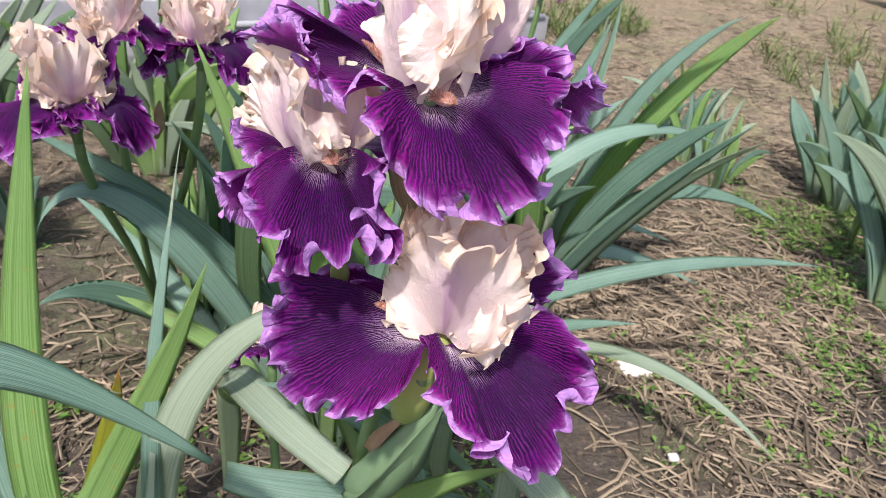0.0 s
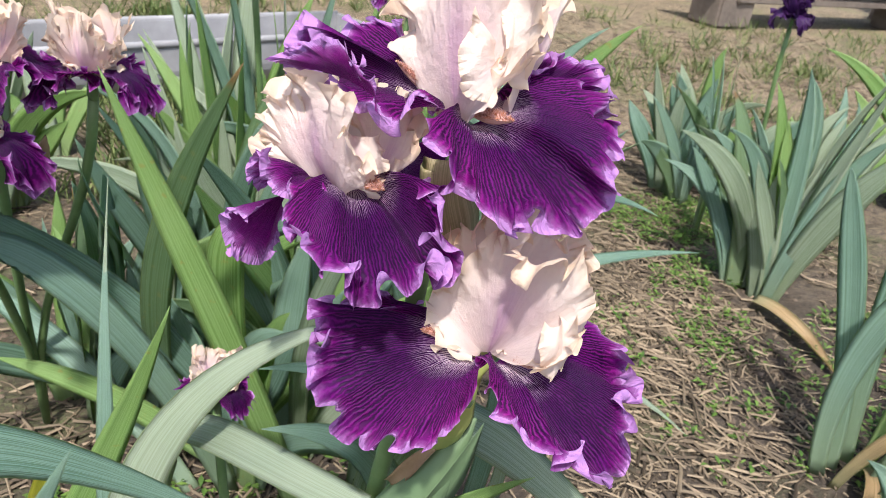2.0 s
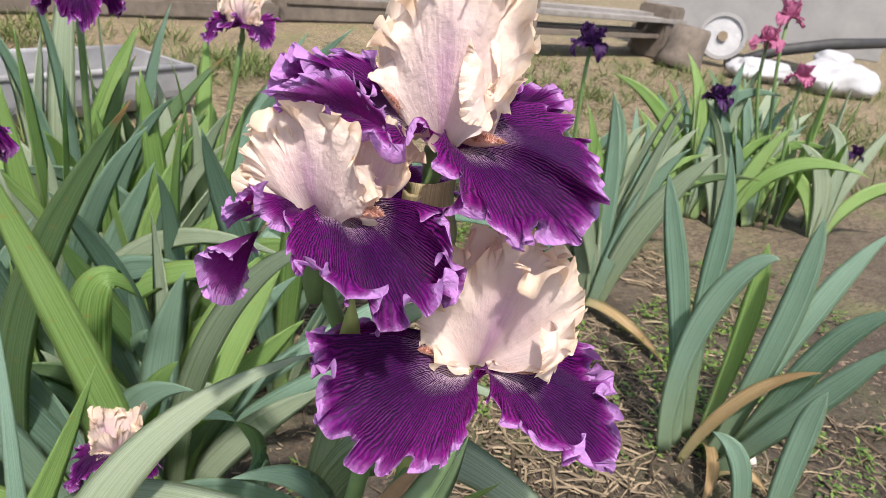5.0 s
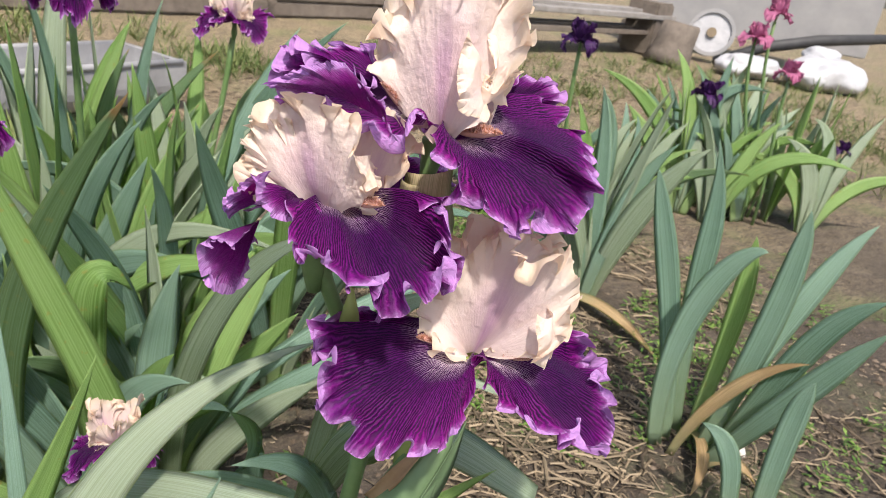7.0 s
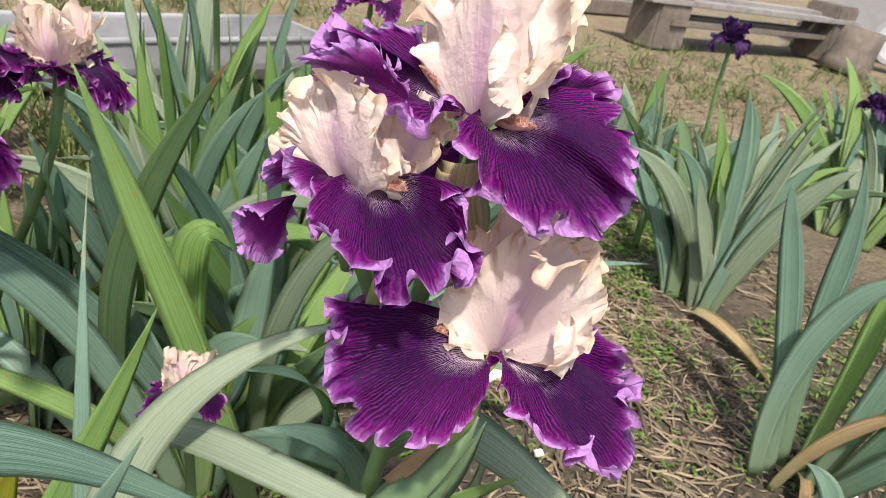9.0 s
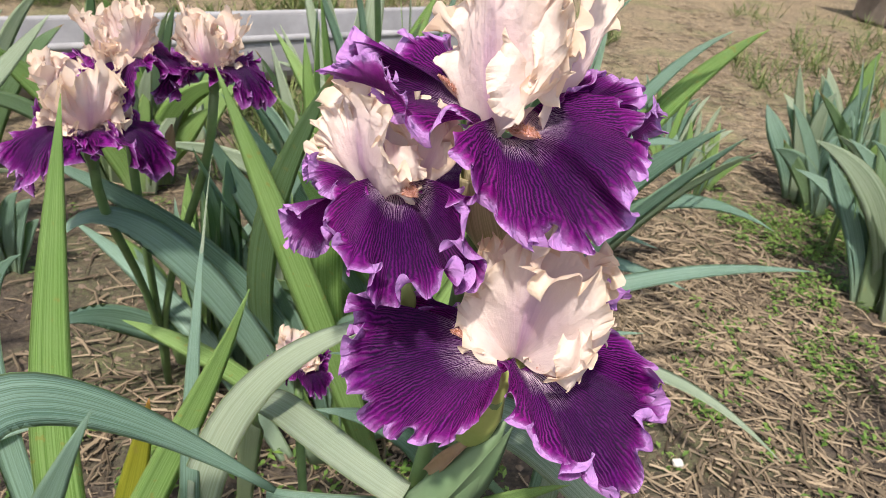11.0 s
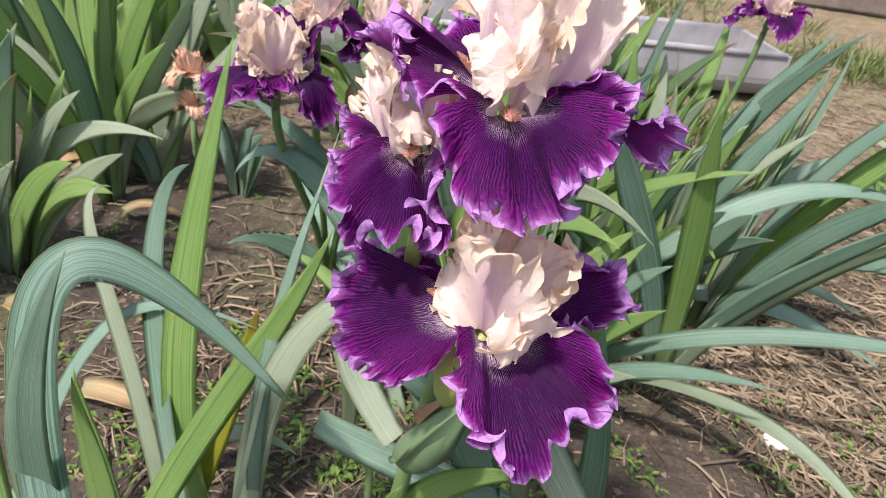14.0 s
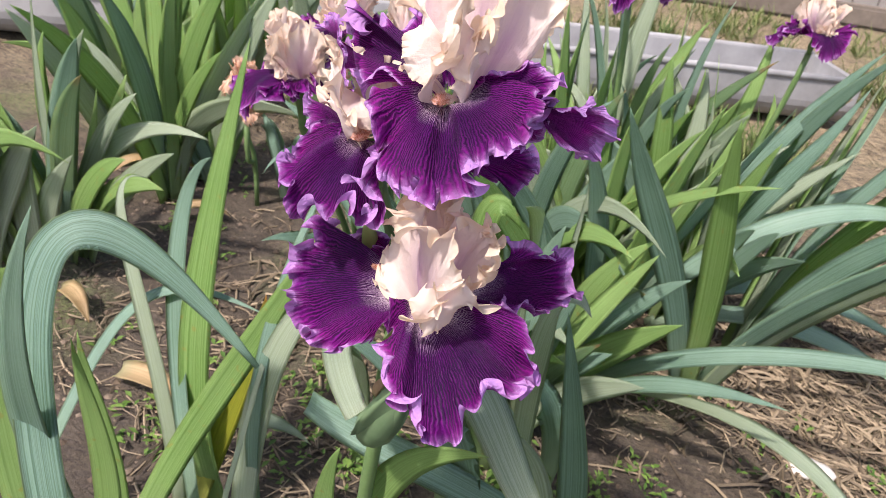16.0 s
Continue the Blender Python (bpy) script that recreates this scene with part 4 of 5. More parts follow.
# ---- leaves placed one by one ----
def clump_leaves(plant, base, count, seed, height=(0.35, 0.62), spread=0.14, lean=(0, 0), width=(0.034, 0.054), turn=70, splay=21, tones=(0.6, 0.24, 0.1, 0.06), aim=0, arch=0.28):
    """Flat fans of overlapping sword leaves that rise from a patch of soil; the outer leaves of a fan lean and bend outwards."""
    rng = np.random.RandomState(seed)
    b = np.asarray(base, float)
    z = np.array([0, 0, 1.0])
    made = 0
    while made < count:
        a, r = rng.uniform(0, 2 * math.pi), spread * math.sqrt(rng.rand())
        foot = b + (math.cos(a) * r, math.sin(a) * r, -0.01)
        g = radians(aim + rng.uniform(-turn, turn))
        plane = np.array([math.cos(g), math.sin(g), 0])
        norm = np.array([math.sin(g), -math.cos(g), 0])
        tiltv = norm * rng.uniform(-0.16, 0.16) + np.array([math.cos(a), math.sin(a), 0]) * 0.14 * r / spread + np.array([lean[0], lean[1], 0])
        top = rng.uniform(*height)
        n_fan = rng.randint(4, 8)
        for i in range(n_fan):
            q = (i / (n_fan - 1) - 0.5) * 2
            ang = radians(splay * q + rng.uniform(-6, 6))
            h = top * (1 - 0.22 * abs(q)) * rng.uniform(0.8, 1.1)
            d = unit(plane * math.sin(ang) + z * math.cos(ang) + tiltv)
            f0 = foot + plane * q * 0.016 + norm * rng.uniform(-0.008, 0.008)
            f0[2] = -0.01
            side = math.copysign(1.0, ang)
            bend = h * (rng.uniform(0.02, 0.14) if rng.rand() > arch else rng.uniform(0.2, 0.5))
            sway = norm * rng.uniform(-0.07, 0.07) * h + plane * rng.uniform(-0.05, 0.05) * h
            c = [f0, f0 + z * h * 0.2 + d * h * 0.16, f0 + d * h * 0.72 + sway, f0 + d * h * 0.98 + sway * 0.6 + plane * side * bend * 0.9 - z * bend * 0.75]
            m = rng.choice(4, p=tones)
            leaf(plant, c, rng.uniform(*width), norm + z * 0.15 + plane * rng.uniform(-0.25, 0.25), (LEAF, LEAF_BRIGHT, LEAF_PALE, LEAF_TIPPED)[m], rng.uniform(-30, 30), 0.12)
            made += 1


leaf(hero, [(-0.169, 0.42, 0.0), (-0.271, 0.517, 0.274), (-0.205, 0.53, 0.525), (-0.015, 0.502, 0.582)], 0.038, (0.1, -0.5, 0.9), LEAF_PALE, label="broad arching pale leaf")
leaf(hero, [(-0.25, 0.80, 0.0), (-0.19, 0.69, 0.40), (-0.165, 0.511, 0.477), (-0.021, 0.403, 0.494)], 0.034, (0.15, -0.6, 0.75), LEAF_PALE, label="pale leaf bent over in full light", blunt=0.3)
leaf(hero, [(0.209, 0.73, 0.0), (0.112, 0.593, 0.295), (-0.02, 0.459, 0.386), (-0.145, 0.50, 0.36)], 0.036, (0.1, -0.8, 0.6), LEAF, blunt=0.5)
leaf(hero, [(0.0, 0.62, 0.0), (-0.02, 0.54, 0.62), (0.06, 0.43, 0.52), (0.14, 0.405, 0.475)], 0.04, (0.1, -0.7, 0.7), LEAF_PALE, blunt=0.2)
leaf(hero, [(-0.09, 0.5, 0.0), (-0.06, 0.47, 0.32), (0.0, 0.43, 0.45), (0.09, 0.4, 0.518)], 0.032, (0, -1, 0.3), LEAF_BRIGHT)
leaf(hero, [(-0.05, 0.45, 0.0), (-0.03, 0.37, 0.3), (-0.01, 0.33, 0.48), (0.014, 0.316, 0.551)], 0.024, (0, -1, 0.3), LEAF_BRIGHT)
leaf(hero, [(0.06, 0.7, 0.0), (0.03, 0.66, 0.4), (0.06, 0.58, 0.6), (0.118, 0.522, 0.583)], 0.03, (0, -0.6, 0.8), LEAF_PALE)
leaf(hero, [(0.1, 0.62, 0.0), (0.12, 0.58, 0.25), (0.12, 0.5, 0.45), (0.07, 0.44, 0.5)], 0.035, (0.2, -0.7, 0.6), LEAF_PALE)
leaf(hero, [(0.12, 0.7, 0.0), (0.14, 0.66, 0.2), (0.13, 0.56, 0.4), (0.09, 0.53, 0.57)], 0.032, (0.3, -0.9, 0.3), LEAF)
for c, w, f, m in (
        ([(-0.15, 0.9, 0.0), (-0.24, 0.86, 0.36), (-0.42, 0.86, 0.55), (-0.46, 0.8, 0.42)], 0.045, (-0.2, -0.4, 0.9), LEAF),
        ([(-0.12, 0.95, 0.0), (-0.2, 0.93, 0.3), (-0.35, 0.9, 0.45), (-0.52, 0.9, 0.5)], 0.04, (-0.2, -0.7, 0.6), LEAF),
        ([(-0.2, 0.904, 0.0), (-0.322, 1.0, 0.14), (-0.465, 1.1, 0.22), (-0.643, 1.2, 0.25)], 0.04, (0, -0.8, 0.6), LEAF),
        ([(-0.285, 1.124, 0.0), (-0.442, 1.06, 0.12), (-0.523, 1.031, 0.22), (-0.547, 0.899, 0.226)], 0.045, (0, -0.8, 0.6), LEAF),
        ([(-0.136, 0.931, 0.0), (-0.25, 0.95, 0.12), (-0.36, 0.95, 0.2), (-0.46, 0.95, 0.22)], 0.035, (0, -0.8, 0.6), LEAF_BRIGHT),
        ([(-0.22, 1.0, 0.0), (-0.28, 0.9, 0.35), (-0.2, 0.84, 0.52), (-0.12, 0.75, 0.70)], 0.04, (-0.2, -1, 0.2), LEAF_TIPPED),
        ([(-0.05, 0.858, 0.0), (-0.105, 0.826, 0.226), (-0.173, 0.809, 0.449), (-0.264, 0.822, 0.664)], 0.042, (0.1, -1, 0.2), LEAF_BRIGHT),
        ([(-0.317, 1.381, 0.0), (-0.339, 1.24, 0.259), (-0.336, 1.014, 0.438), (-0.274, 0.77, 0.595)], 0.04, (-0.3, -0.9, 0.4), LEAF),
        ([(-0.118, 1.0, 0.0), (-0.162, 0.947, 0.3), (-0.174, 0.919, 0.52), (-0.09, 0.95, 0.4)], 0.052, (-0.2, -0.9, 0.4), LEAF_BRIGHT),
        ([(-0.042, 0.967, 0.0), (-0.075, 0.9, 0.3), (0.0, 0.78, 0.53), (0.02, 0.6, 0.62)], 0.042, (-0.3, -0.6, 0.7), LEAF_PALE),
        ([(0.04, 0.9, 0.0), (0.06, 0.88, 0.2), (-0.003, 0.751, 0.35), (-0.092, 0.546, 0.497)], 0.05, (-0.1, -0.5, 0.8), LEAF),
        ([(0.0, 0.66, 0.0), (0.05, 0.58, 0.25), (0.03, 0.51, 0.47), (-0.09, 0.43, 0.533)], 0.045, (-0.1, -0.5, 0.8), LEAF)):
    leaf(hero, c, w, f, m)
clump_leaves(hero, (-0.15, 1.0, 0.0), 36, 5, (0.35, 0.6), 0.12, (-0.05, 0.0), (0.036, 0.054), arch=0.18)

side_iris = empty("iris_plant", (-0.3, 0.42, 0.0), "young iris fan of tall bright green leaves", "iris plant")
leaf(side_iris, [(-0.055, 0.196, 0.0), (-0.254, 0.232, 0.537), (-0.393, 0.373, 0.726), (-0.107, 0.384, 0.514)], 0.042, (0.1, -0.72, 0.7), LEAF, label="pale leaf arched over", steps=40, blunt=0.03)
leaf(side_iris, [(-0.287, 0.547, 0.0), (-0.381, 0.506, 0.19), (-0.363, 0.573, 0.406), (-0.34, 0.632, 0.685)], 0.047, (0.1, -1, 0.2), LEAF_BRIGHT, label="tall upright bright green leaf")
leaf(side_iris, [(-0.239, 0.448, 0.0), (-0.41, 0.531, 0.287), (-0.497, 0.667, 0.463), (-0.394, 0.627, 0.531)], 0.032, (0, -1, 0.2), LEAF)
leaf(side_iris, [(-0.346, 0.497, 0.0), (-0.402, 0.553, 0.331), (-0.53, 0.545, 0.508), (-0.50, 0.62, 0.47)], 0.028, (0.3, -0.8, 0.5), LEAF_PALE, 50)
leaf(side_iris, [(-0.494, 0.308, 0.0), (-0.499, 0.533, 0.276), (-0.53, 0.596, 0.369), (-0.27, 0.587, 0.373)], 0.022, (0.0, -0.4, 0.9), LEAF)
leaf(side_iris, [(-0.345, 0.367, 0.0), (-0.297, 0.328, 0.292), (-0.236, 0.229, 0.52), (-0.149, 0.238, 0.705)], 0.040, (0.3, -0.8, 0.4), LEAF)
leaf(side_iris, [(-0.314, 0.273, 0.0), (-0.248, 0.376, 0.239), (-0.275, 0.342, 0.391), (-0.264, 0.324, 0.504)], 0.032, (0.2, -1, 0.2), LEAF_BRIGHT)
leaf(side_iris, [(-0.33, 0.34, 0.0), (-0.27, 0.40, 0.22), (-0.30, 0.36, 0.38), (-0.285, 0.345, 0.488)], 0.028, (0.2, -1, 0.2), LEAF_BRIGHT)
leaf(side_iris, [(-0.347, 0.366, 0.0), (-0.338, 0.474, 0.237), (-0.225, 0.533, 0.373), (-0.165, 0.541, 0.565)], 0.035, (0.3, -1, 0.2), LEAF_BRIGHT)
leaf(side_iris, [(-0.2, 0.531, 0.0), (-0.217, 0.45, 0.245), (-0.205, 0.475, 0.439), (-0.229, 0.653, 0.575)], 0.018, (0.1, -1, 0.2), LEAF)
leaf(side_iris, [(-0.34, 0.491, 0.0), (-0.339, 0.563, 0.163), (-0.295, 0.605, 0.298), (-0.278, 0.586, 0.401)], 0.033, (0.2, -1, 0.2), LEAF_YELLOW)
leaf(side_iris, [(-0.188, 0.316, 0.0), (-0.193, 0.413, 0.242), (-0.225, 0.542, 0.443), (-0.225, 0.674, 0.622)], 0.007, (0.2, -1, 0.2), LEAF_PALE)
leaf(side_iris, [(-0.36, 0.32, 0.0), (-0.42, 0.33, 0.3), (-0.42, 0.34, 0.48), (-0.36, 0.34, 0.53)], 0.042, (0.5, -0.7, 0.3), LEAF_BRIGHT)
leaf(side_iris, [(-0.44, 0.60, 0.0), (-0.45, 0.62, 0.08), (-0.36, 0.68, 0.12), (-0.28, 0.70, 0.06)], 0.03, (0.0, -0.5, 0.9), LEAF_PALE)

back_iris = empty("iris_plant", (0.02, 1.45, 0.0), "large iris clump of blue-green sword leaves", "iris plant")
for c, w, f, m in (
        ([(-0.004, 1.15, -0.007), (0.113, 1.062, 0.205), (0.346, 1.09, 0.329), (0.635, 1.08, 0.334)], 0.034, (-0.1, -0.6, 0.8), LEAF),
        ([(0.085, 1.221, -0.008), (0.242, 1.088, 0.134), (0.385, 0.982, 0.237), (0.525, 0.811, 0.161)], 0.03, (0.2, -0.5, 0.9), LEAF_PALE),
        ([(-0.005, 1.302, 0.0), (0.124, 1.254, 0.309), (0.282, 1.352, 0.503), (0.555, 1.453, 0.387)], 0.045, (-0.1, -0.6, 0.8), LEAF),
        ([(0.079, 1.536, 0.0), (0.203, 1.6, 0.14), (0.376, 1.65, 0.12), (0.6, 1.7, 0.03)], 0.045, (0, -0.5, 0.9), LEAF),
        ([(0.06, 1.45, 0.0), (0.2, 1.45, 0.14), (0.4, 1.5, 0.12), (0.62, 1.5, 0.03)], 0.045, (0, -0.5, 0.9), LEAF),
        ([(0.0, 1.115, -0.016), (0.057, 1.034, 0.126), (0.172, 0.979, 0.238), (0.328, 0.945, 0.279)], 0.03, (0, -0.6, 0.8), LEAF),
        ([(0.052, 1.681, 0.005), (0.18, 1.738, 0.262), (0.205, 1.6, 0.481), (0.322, 1.381, 0.693)], 0.05, (-0.5, -0.8, 0.4), LEAF),
        ([(0.109, 1.495, 0.005), (0.107, 1.437, 0.246), (0.245, 1.388, 0.419), (0.291, 1.44, 0.607)], 0.045, (-0.5, -0.8, 0.3), LEAF),
        ([(-0.109, 1.462, 0.0), (-0.085, 1.314, 0.223), (0.027, 1.188, 0.423), (0.218, 1.056, 0.538)], 0.035, (-0.2, -0.7, 0.7), LEAF_BRIGHT)):
    leaf(back_iris, c, w, f, m)
clump_leaves(back_iris, (0.0, 1.45, 0), 120, 11, (0.5, 0.84), 0.28, (0.08, 0), (0.034, 0.054), tones=(0.36, 0.36, 0.22, 0.06), arch=0.12)

# other clumps: foot, leaves, seed, height, spread, lean
for n_, (at, cnt, sd_, hh, sp, ln, text) in enumerate((
        ((1.10, 1.46, 0), 30, 21, (0.46, 0.72), 0.09, (0.04, 0.06), "iris clump of blue-green leaves with a dry leaf at its foot"),
        ((1.24, 2.14, 0), 22, 22, (0.40, 0.62), 0.11, (-0.1, 0.04), "iris clump of grey-green leaves among weeds"),
        ((2.25, 1.9, 0), 54, 25, (0.45, 0.75), 0.3, (0.05, 0.05), "iris clump of yellow-green leaves"),
        ((-1.25, 1.3, 0), 34, 27, (0.5, 0.8), 0.2, (-0.05, 0.05), "dense iris clump of tall green leaves"),
        ((-1.12, 0.84, 0), 26, 28, (0.45, 0.7), 0.13, (0, 0), "iris clump of grey-green leaves"),
        ((-1.6, 2.0, 0), 46, 29, (0.5, 0.75), 0.4, (0, 0), "iris clump of bright green leaves"),
        ((-0.75, 2.0, 0), 34, 30, (0.4, 0.6), 0.28, (0, 0), "iris clump with spent flowers"),
        ((0.78, 2.25, 0), 46, 31, (0.2, 0.38), 0.3, (0, 0), "low tuft of young iris leaves"))):
    pl = empty("iris_plant", at, text, "iris plant", "iris clumps in the bed")
    # left clumps: more yellow-green and pale leaves, partly standing in for brighter light
    clump_leaves(pl, at, cnt, sd_, hh, sp, ln, (0.042, 0.07) if n_ != 7 else (0.018, 0.028), tones=(0.06, 0.56, 0.33, 0.05) if at[0] < 0 or n_ == 2 else (0.44, 0.22, 0.28, 0.06), aim=40 if at[0] < 0 else 0, turn=45 if at[0] < 0 else 70, arch=0.1 if at[0] < 0 else 0.28)


low_iris = empty("iris_plant", (0.9, 0.82, 0.0), "open iris clump of broad blue-green leaves beside dead leaves", "iris plant", "iris clumps in the bed")
for c, w, m in (
        ([(0.851, 0.871, 0.0), (0.814, 0.917, 0.267), (0.875, 0.841, 0.456), (0.900, 0.804, 0.452)], 0.046, LEAF),
        ([(0.88, 0.88, 0.0), (0.897, 0.923, 0.201), (0.828, 1.002, 0.479), (0.810, 1.019, 0.524)], 0.044, LEAF),
        ([(0.92, 0.89, 0.0), (0.907, 0.972, 0.376), (0.943, 0.927, 0.413), (0.899, 0.980, 0.595)], 0.044, LEAF),
        ([(0.93, 0.86, 0.0), (0.969, 0.868, 0.261), (0.968, 0.870, 0.387), (0.958, 0.883, 0.440)], 0.038, LEAF_BRIGHT),
        ([(0.92, 0.82, 0.0), (0.950, 0.778, 0.311), (0.952, 0.774, 0.457), (0.942, 0.789, 0.529)], 0.048, LEAF),
        ([(0.93, 0.80, 0.0), (0.943, 0.711, 0.297), (0.952, 0.698, 0.370), (0.985, 0.632, 0.439)], 0.048, LEAF),
        ([(0.90, 0.79, 0.0), (0.909, 0.693, 0.198), (0.938, 0.638, 0.314), (0.956, 0.599, 0.405)], 0.045, LEAF),
        ([(0.809, 0.649, 0.0), (0.801, 0.662, 0.140), (0.790, 0.681, 0.180), (0.761, 0.722, 0.177)], 0.036, LEAF),
        ([(0.830, 0.611, 0.0), (0.825, 0.620, 0.208), (0.828, 0.615, 0.283), (0.829, 0.612, 0.325)], 0.042, LEAF),
        ([(0.94, 0.84, 0.0), (1.02, 0.82, 0.25), (1.08, 0.8, 0.42), (1.14, 0.78, 0.5)], 0.044, LEAF)):
    leaf(low_iris, c, w, (-0.6, -0.65, 0.35), m, 12)


# the neighbour in bloom
friend = empty("iris_plant", (-0.45, 1.08, 0.0), "bearded iris with three cream and violet flowers and spent blooms", "iris plant")
for kk, (bc, by, sz) in enumerate((((-0.395, 0.80, 0.585), -5, 0.074), ((-0.375, 0.865, 0.645), 35, 0.058), ((-0.288, 0.915, 0.632), -25, 0.06))):
    tube(friend, "stem", bez([(-0.45, 1.08, 0), (-0.44, 1.04, 0.3), (bc[0] - 0.02, bc[1] + 0.03, 0.42), (bc[0], bc[1], bc[2] - 0.03)], np.linspace(0, 1, 10)), [0.006] * 10, STEM)
    bloom(friend, bc, by, sz, 300 + kk)
pod(friend, "spent_bloom", [(-0.36, 0.93, 0.5), (-0.35, 0.92, 0.52), (-0.345, 0.91, 0.545), (-0.34, 0.905, 0.56)], [0.003, 0.007, 0.006, 0.001], PAPER, "brown withered bloom")
clump_leaves(friend, (-0.42, 1.12, 0), 24, 41, (0.35, 0.6), 0.13, (0.1, 0))


def flowering(at, blooms, text, leaves, seed, upper, lower, height=(0.4, 0.7), spread=0.18):
    """A clump that carries single-coloured blooms."""
    pl = empty("iris_plant", at, text, "iris plant", "iris clumps in the bed")
    clump_leaves(pl, at, leaves, seed, height, spread)
    for kk, (bc, by, sz) in enumerate(blooms):
        b0 = (at[0] * 0.6 + bc[0] * 0.4, at[1] * 0.6 + bc[1] * 0.4, -0.01)
        tube(pl, "stem", bez([b0, (b0[0], b0[1], 0.25), (bc[0], bc[1], bc[2] - 0.25), (bc[0], bc[1], bc[2] - 0.03)], np.linspace(0, 1, 10)), [0.006] * 10, STEM)
        bloom(pl, bc, by, sz, seed + 50 + kk, upper=upper, lower=lower, fine=0.45, bearded=False)


flowering((1.3, 1.85, 0), [((1.18, 1.78, 0.64), 30, 0.05)], "iris clump with a black-violet bloom", 16, 60, DARK_PETAL, DARK_PETAL)
flowering((2.2, 2.05, 0), [((2.03, 2.04, 0.45), 10, 0.055), ((2.5, 1.75, 0.33), 60, 0.03)], "iris clump with dark violet blooms", 18, 62, DARK_PETAL, DARK_PETAL)
flowering((2.3, 1.85, 0), [((2.12, 1.98, 0.68), 40, 0.05), ((2.19, 1.98, 0.77), 70, 0.05), ((2.21, 1.86, 0.58), 10, 0.045)], "iris clump with ruffled rose-pink blooms", 18, 64, PINK_PETAL, PINK_PETAL)
flowering((-0.93, 1.35, 0), [((-0.94, 1.30, 0.33), 20, 0.045), ((-0.93, 1.29, 0.26), 80, 0.035)], "low iris with a peach bloom", 10, 66, PEACH_PETAL, PEACH_PETAL, (0.25, 0.4))
tube(back_iris, "stem", bez([(0.1, 1.6, 0), (0.11, 1.65, 0.25), (0.17, 1.66, 0.45), (0.18, 1.65, 0.60)], np.linspace(0, 1, 10)), [0.006] * 10, STEM)
bloom(back_iris, (0.18, 1.64, 0.635), -60, 0.06, 320)
tube(back_iris, "stem", bez([(-0.1, 1.5, 0), (-0.12, 1.5, 0.25), (-0.12, 1.45, 0.5), (-0.13, 1.4, 0.66)], np.linspace(0, 1, 10)), [0.006] * 10, STEM)
bloom(back_iris, (-0.13, 1.4, 0.70), 35, 0.06, 322, upper=FALL)
# low flower down among the leaves
tube(hero, "branch", bez([(-0.12, 0.6, 0.1), (-0.13, 0.61, 0.25), (-0.14, 0.64, 0.34), (-0.142, 0.66, 0.38)], np.linspace(0, 1, 6)), [0.005] * 6, STEM)
bloom(hero, (-0.142, 0.66, 0.392), 200, 0.035, 330, label="small crumpled flower low among the leaves")


# ---- the yard behind ----
def build_trough():
    """A long half-round trough on the soil, with flat end plates and a rolled rim."""
    tr = empty("trough", (0.36, 3.30, 0), "long grey weathered trough lying on the soil", "trough")
    d, w = np.array([-math.cos(radians(30)), -math.sin(radians(30))]), np.array([-math.sin(radians(30)), math.cos(radians(30))])
    n0 = np.array([0.36, 3.30])
    h, wide = 0.21, 0.40

    def at(along, across, z):
        p = n0 + d * along + w * across
        return (p[0], p[1], z)

    outer = [(0.0, h)] + [(wide / 2 - wide / 2 * math.cos(a), h * 0.55 - (h * 0.55 - 0.0) * math.sin(a)) for a in np.linspace(0.0, math.pi, 15)] + [(wide, h)]
    inner = [(wide - 0.022, h)] + [(wide / 2 + (wide / 2 - 0.022) * math.cos(a), h * 0.55 - (h * 0.55 - 0.022) * math.sin(a)) for a in np.linspace(0.0, math.pi, 15)] + [(0.022, h)]
    ring = outer + inner
    m = len(ring)
    alongs = list(np.linspace(0, 4.4, 12))
    verts = [at(x, y + 0.004 * math.sin(x * 7), z + 0.003 * math.sin(x * 5 + y)) for x in alongs for y, z in ring]
    faces = [(j * m + i, j * m + (i + 1) % m, (j + 1) * m + (i + 1) % m, (j + 1) * m + i) for j in range(len(alongs) - 1) for i in range(m)]
    mesh_object("body", verts, faces, CONCRETE, tr, smooth=False)
    for y in (-0.006, wide - 0.016):
        tube(tr, "rim", [at(x, y + 0.011, h) for x in alongs], [0.014] * 12, CONCRETE, sides=8)
    for x in (-0.02, 4.4):
        bm = bmesh.new()
        a = [bm.verts.new(at(x, y, z)) for y, z in outer]
        b = [bm.verts.new(at(x + 0.03, y, z)) for y, z in outer]
        bm.faces.new(a)
        bm.faces.new(b[::-1])
        for i in range(len(outer)):
            bm.faces.new((a[i], b[i], b[(i + 1) % len(outer)], a[(i + 1) % len(outer)]))
        part("end_plate", bm, CONCRETE, tr, smooth=False)


build_trough()


def block(parent, name, size, at, yaw, mat, bevel=0.01, label=""):
    """A box with softened edges, standing at a foot point."""
    bm = bmesh.new()
    bmesh.ops.create_cube(bm, size=1.0)
    bmesh.ops.scale(bm, vec=size, verts=bm.verts)
    bmesh.ops.bevel(bm, geom=bm.edges[:], offset=bevel, segments=2, affect="EDGES")
    bmesh.ops.transform(bm, matrix=Matrix.Translation((at[0], at[1], at[2] + size[2] / 2)) @ Matrix.Rotation(radians(yaw), 4, "Z"), verts=bm.verts)
    return part(name, bm, mat, parent, label, smooth=False)


